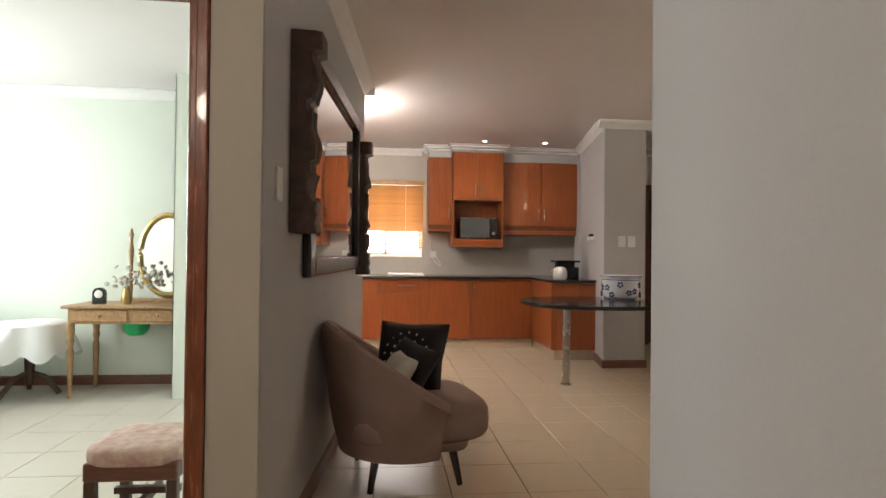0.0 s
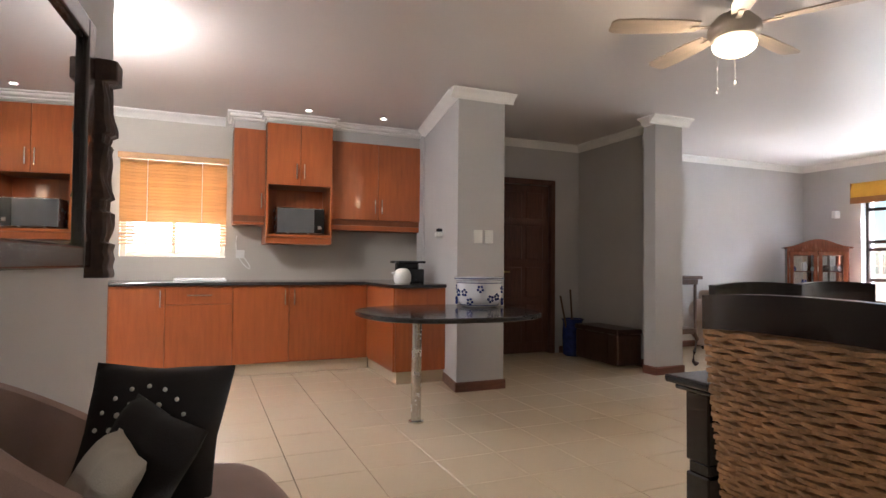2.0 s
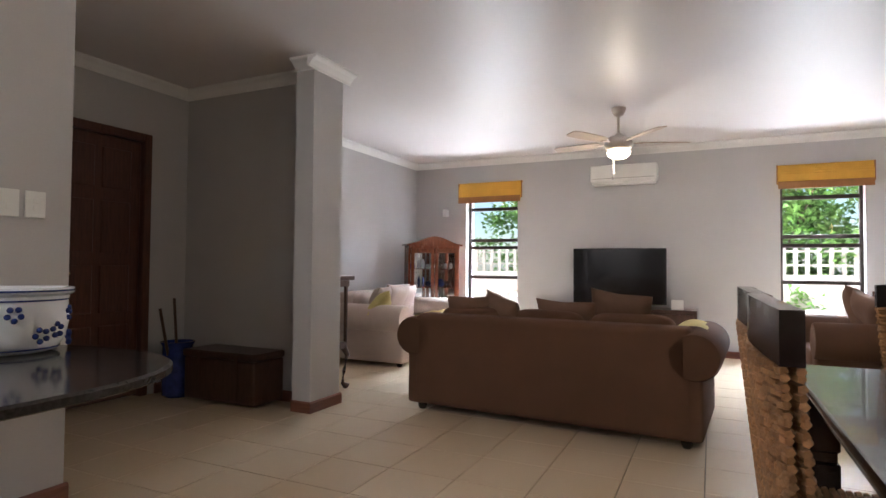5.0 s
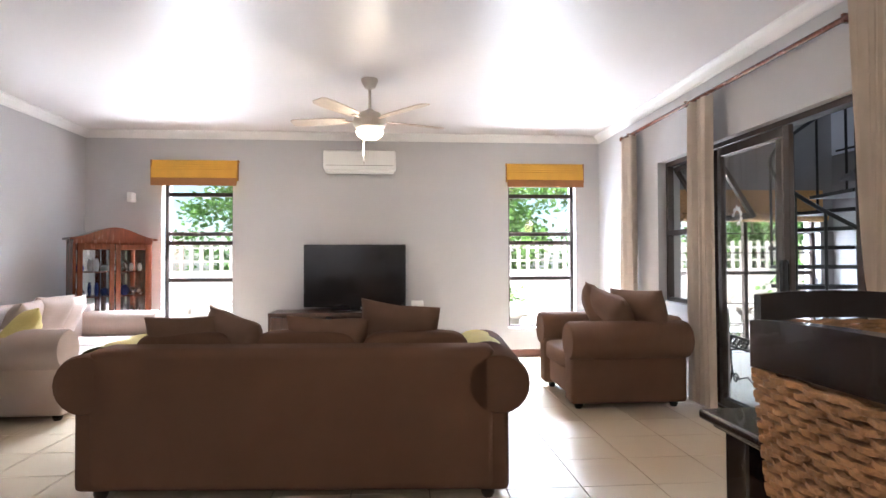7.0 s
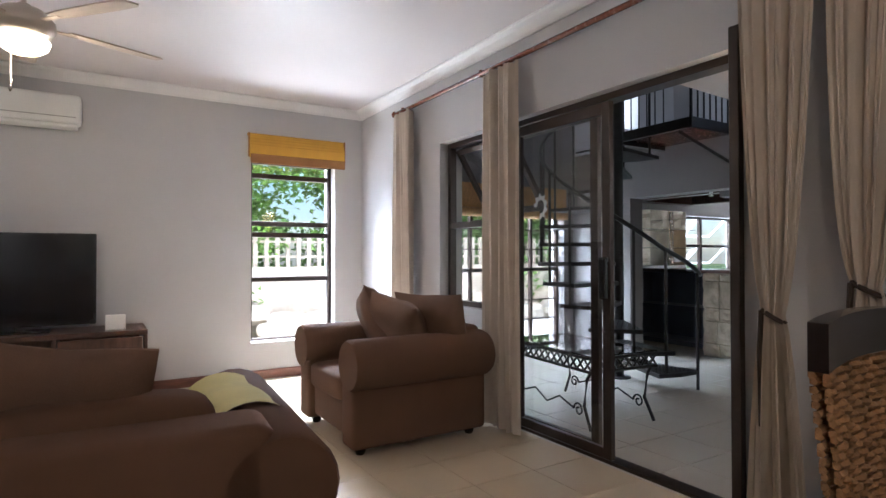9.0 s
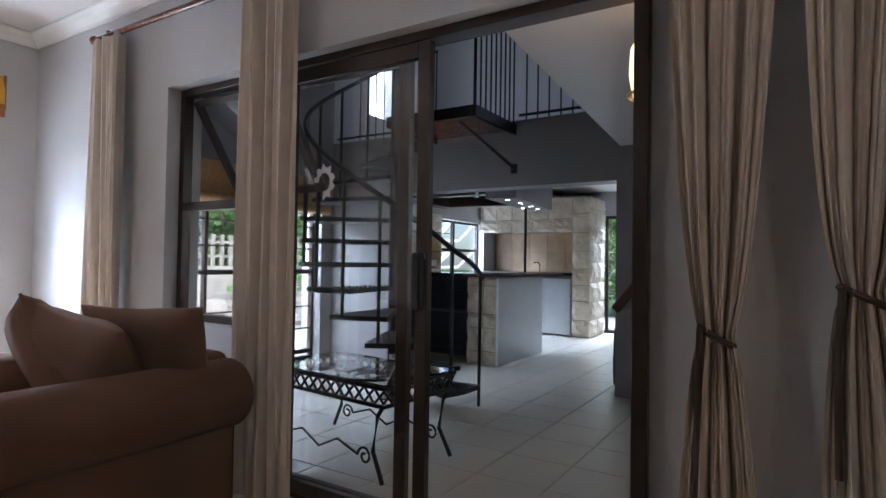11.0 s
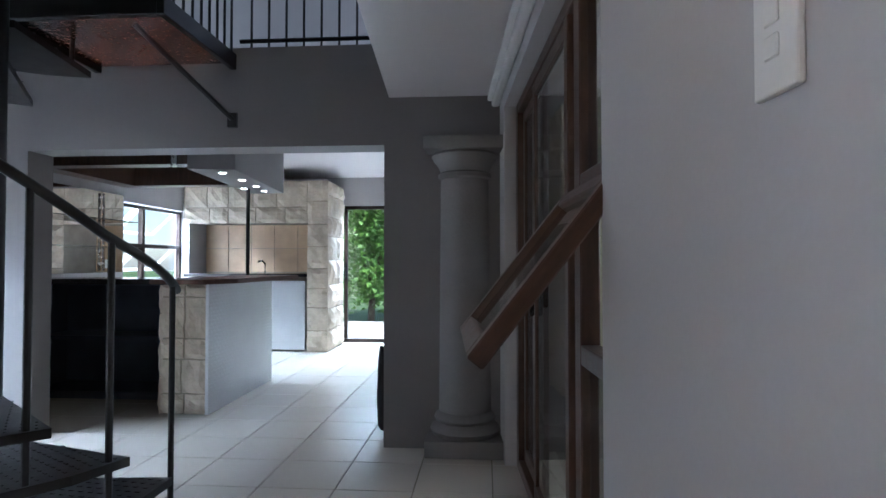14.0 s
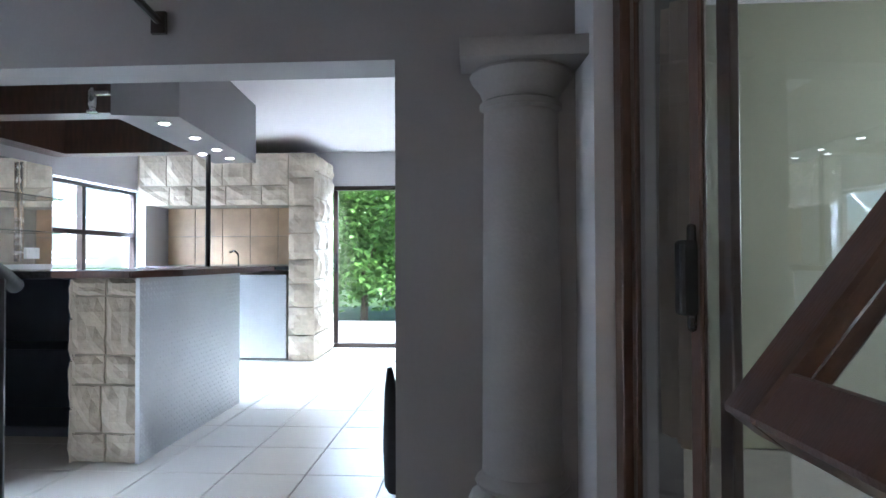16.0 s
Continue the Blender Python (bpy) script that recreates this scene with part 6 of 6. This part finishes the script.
e = base("braai", (0, 0, 0), "stone-clad fireplace grill with tan tiled niche", "fireplace")
boxes("core", [(7.48, 7.72, -5.95, -5.17, 0, 2.18), (7.72, 9.38, -5.95, -5.17, 1.66, 2.18), (7.72, 9.38, -6.02, -5.80, 0, 1.66)], "mortar", e)
rubble(e, 7.46, 7.74, 0, 2.18, -5.17, 1, (.28, .30), (.24, .36), th=.05)
rubble(e, 7.74, 9.36, 1.63, 2.18, -5.17, 1, (.24, .44), (.16, .28), th=.05)
rubble(e, -5.95, -5.17, 0, 2.18, 7.48, -1, (.24, .40), (.22, .34), "x", .045)
tl = None
for k in range(5):
    for j in range(2):
        b = (7.74 + .33 * k + .003, 7.74 + .33 * (k + 1) - .003, -5.80, -5.788, 1.0 + .33 * j + .003, 1.0 + .33 * (j + 1) - .003)
        boxes("niche_tile", [b], "copper", e, bev=.002)
boxes("worktop", [(7.74, 9.36, -5.79, -5.14, .95, .99)], "granite", e, bev=.004)
boxes("steel_door", [(7.76, 8.28, -5.17, -5.15, .03, .90)], "plate", e, bev=.003)
boxes("niche_base", [(8.28, 9.36, -5.79, -5.20, 0, .94)], "mortar", e)
bm = bmesh.new()
for i in range(15):
    for j in range(26):
        pad(bm, (7.79 + i * .033, -5.148, .06 + j * .032), (.008, .003, .005), 1.0, n=3)
o = done(bm, "door_studs", "plate", e, weld=False)
o["kind"] = "stuff"
e = base("tap", (8.42, -5.50, .99), "small chrome tap on the worktop", "tap")
bm = bmesh.new()
sweep(bm, [(0, 0, 0), (0, 0, .13), (.03, .03, .17), (.07, .07, .15)], .011, 8)
done(bm, "spout", "chrome", e, smooth=True)

# ---- outside ----
struct(boxes("ground", [(-60, 90, -90, 60, -.45, -.32)], "lawn"), "green lawn round the house", "ground")
struct(boxes("paving", [(9.7, 12.6, -7, 9, -.315, -.05), (5.5, 9.7, -9.4, -6.2, -.315, -.05)], "paving"), "pale paving beside the house", "pavement")
struct(boxes("garden_wall", [(13.2, 13.5, -8, 12, -.32, 1.0)], "garden_wall"), "pale stone garden wall", "wall")
e = base("palisade_fence", (13.35, 0, 1.0), "pale weathered picket fence on the garden wall", "fence")
bm = bmesh.new()
for k in range(110):
    y = -7.9 + k * .18
    bx(bm, -.02, .02, y, y + .07, 0, .55)
bx(bm, -.01, .01, -8, 12, .15, .19)
bx(bm, -.01, .01, -8, 12, .40, .44)
o = done(bm, "pales", "pale_wood", e, weld=False)
o["kind"] = "stuff"
e = base("rockery", (12.9, 0, 0), "pale rounded rocks along the garden wall", "rocks", kind="stuff")
bm = bmesh.new()
R = random.Random(3)
for k in range(130):
    y, x, s = R.uniform(-7, 9), R.uniform(-.5, .2), R.uniform(.12, .30)
    pad(bm, (x, y, R.uniform(-.1, .55) * (.6 + x)), (s, s * R.uniform(.8, 1.4), s * .7), .8, n=5)
done(bm, "rock", "garden_wall", e, smooth=True)


def bush(name, at, sx, sy, h, n, seed, trunk=True, label="leafy green garden tree"):
    e = base(name, (*at, 0), label, "tree", "garden trees")
    e.location.z = -.32
    R = random.Random(seed)
    if trunk:
        bm = bmesh.new()
        for k in range(6):
            a = R.uniform(0, 6.28)
            sweep(bm, [(0, 0, 0), (.05 * math.cos(a), .05 * math.sin(a), h * .35), (sx * .4 * math.cos(a), sy * .4 * math.sin(a), h * .75)], lambda t: .09 * (1 - .8 * t), 7)
        done(bm, "trunk", "bark", e, smooth=True)
    verts, faces = [], []
    cl = [Vector((R.gauss(0, sx * .42), R.gauss(0, sy * .42), h * (.16 + .80 * R.random() ** .8))) for _ in range(max(10, n // 60))]
    for k in range(n):
        c = R.choice(cl) + Vector((R.gauss(0, .16), R.gauss(0, .16), R.gauss(0, .14)))
        if c.z < .03:
            continue
        L, W = R.uniform(.09, .17), R.uniform(.035, .065)
        q = Euler((R.uniform(-.9, .9), R.uniform(-.9, .9), R.uniform(0, 6.28)))
        m3 = q.to_matrix()
        i0 = len(verts)
        for p in ((0, 0, 0), (L * .5, W, .012), (L, 0, -.015), (L * .5, -W, .012)):
            verts.append(c + m3 @ Vector(p))
        faces += [(i0, i0 + 1, i0 + 2), (i0, i0 + 2, i0 + 3)]
    me = bpy.data.meshes.new("leaves")
    me.from_pydata(verts, [], faces)
    me.materials.append(M["leaf"])
    o = new("leaves", me)
    o.parent = e
    o["kind"] = "stuff"
    return e


for k, (x, y, sx, sy, h, n) in enumerate(((6.4, -10.6, 1.4, 1.1, 3.0, 9000), (8.1, -11.0, 1.4, 1.1, 3.3, 9000), (7.2, -12.6, 2.4, 1.2, 4.2, 9000), (14.9, 6.6, 1.3, 1.9, 4.2, 13000), (14.8, 2.2, 1.3, 2.1, 4.2, 13000),
                                          (15.0, -1.0, 1.4, 1.8, 3.6, 7000), (14.4, -4.0, 1.5, 1.8, 3.2, 9000), (17.0, -7.0, 1.8, 2.0, 4.2, 7000))):
    bush("garden_tree", (x, y), sx, sy, h, n, 10 + k)

# ---- floor tiles ----
PIT, GX, GY = .395, 6.23, -2.10
me_tile = {}
floor_ob = bpy.data.objects["floor"]


def room_of(x, y):
    if 1.38 < y < 8.2 and -1.2 < x < 9.4:
        if x < -.12 and 2.3 < y < 5.65:
            return "tile_foyer"
        return "tile"
    if -6.05 < y <= 1.38 and 5.0 < x < 9.4:
        return "tile_foyer"
    if -4.7 < x <= -1.2 and 2.3 < y < 5.65:
        return "tile_foyer"
    if -1.9 < x < 1.0 and -1.2 < y <= 2.3:
        return "tile"
    return None


bm0 = bmesh.new()
bx(bm0, -PIT / 2 + .0025, PIT / 2 - .0025, -PIT / 2 + .0025, PIT / 2 - .0025, -.011, 0, .002)
proto = bpy.data.meshes.new("floor_tile")
bm0.to_mesh(proto)
bm0.free()
for mname in ("tile", "tile_foyer"):
    me_tile[mname] = proto.copy()
    me_tile[mname].materials.append(M[mname])
rest = {"tile": bmesh.new(), "tile_foyer": bmesh.new()}
count = 0
for i in range(-29, 9):
    for j in range(-11, 28):
        x, y = GX + PIT * (i + .5), GY + PIT * (j + .5)
        kind = room_of(x, y)
        if not kind:
            continue
        near = (0 < x < 7.6 and 3.0 < y < 7.6) or (5.1 < x < 7.6 and -3.6 < y < 1.6)
        if near and count < 300:
            o = new("floor_tile", me_tile[kind])
            o.parent = floor_ob
            o.location = (x, y, 0)
            count += 1
        else:
            bx(rest[kind], x - PIT / 2 + .0025, x + PIT / 2 - .0025, y - PIT / 2 + .0025, y + PIT / 2 - .0025, -.011, 0)
for kind, b in rest.items():
    o = done(b, "floor_tiles", kind, floor_ob, weld=False)
    o["kind"] = "stuff"
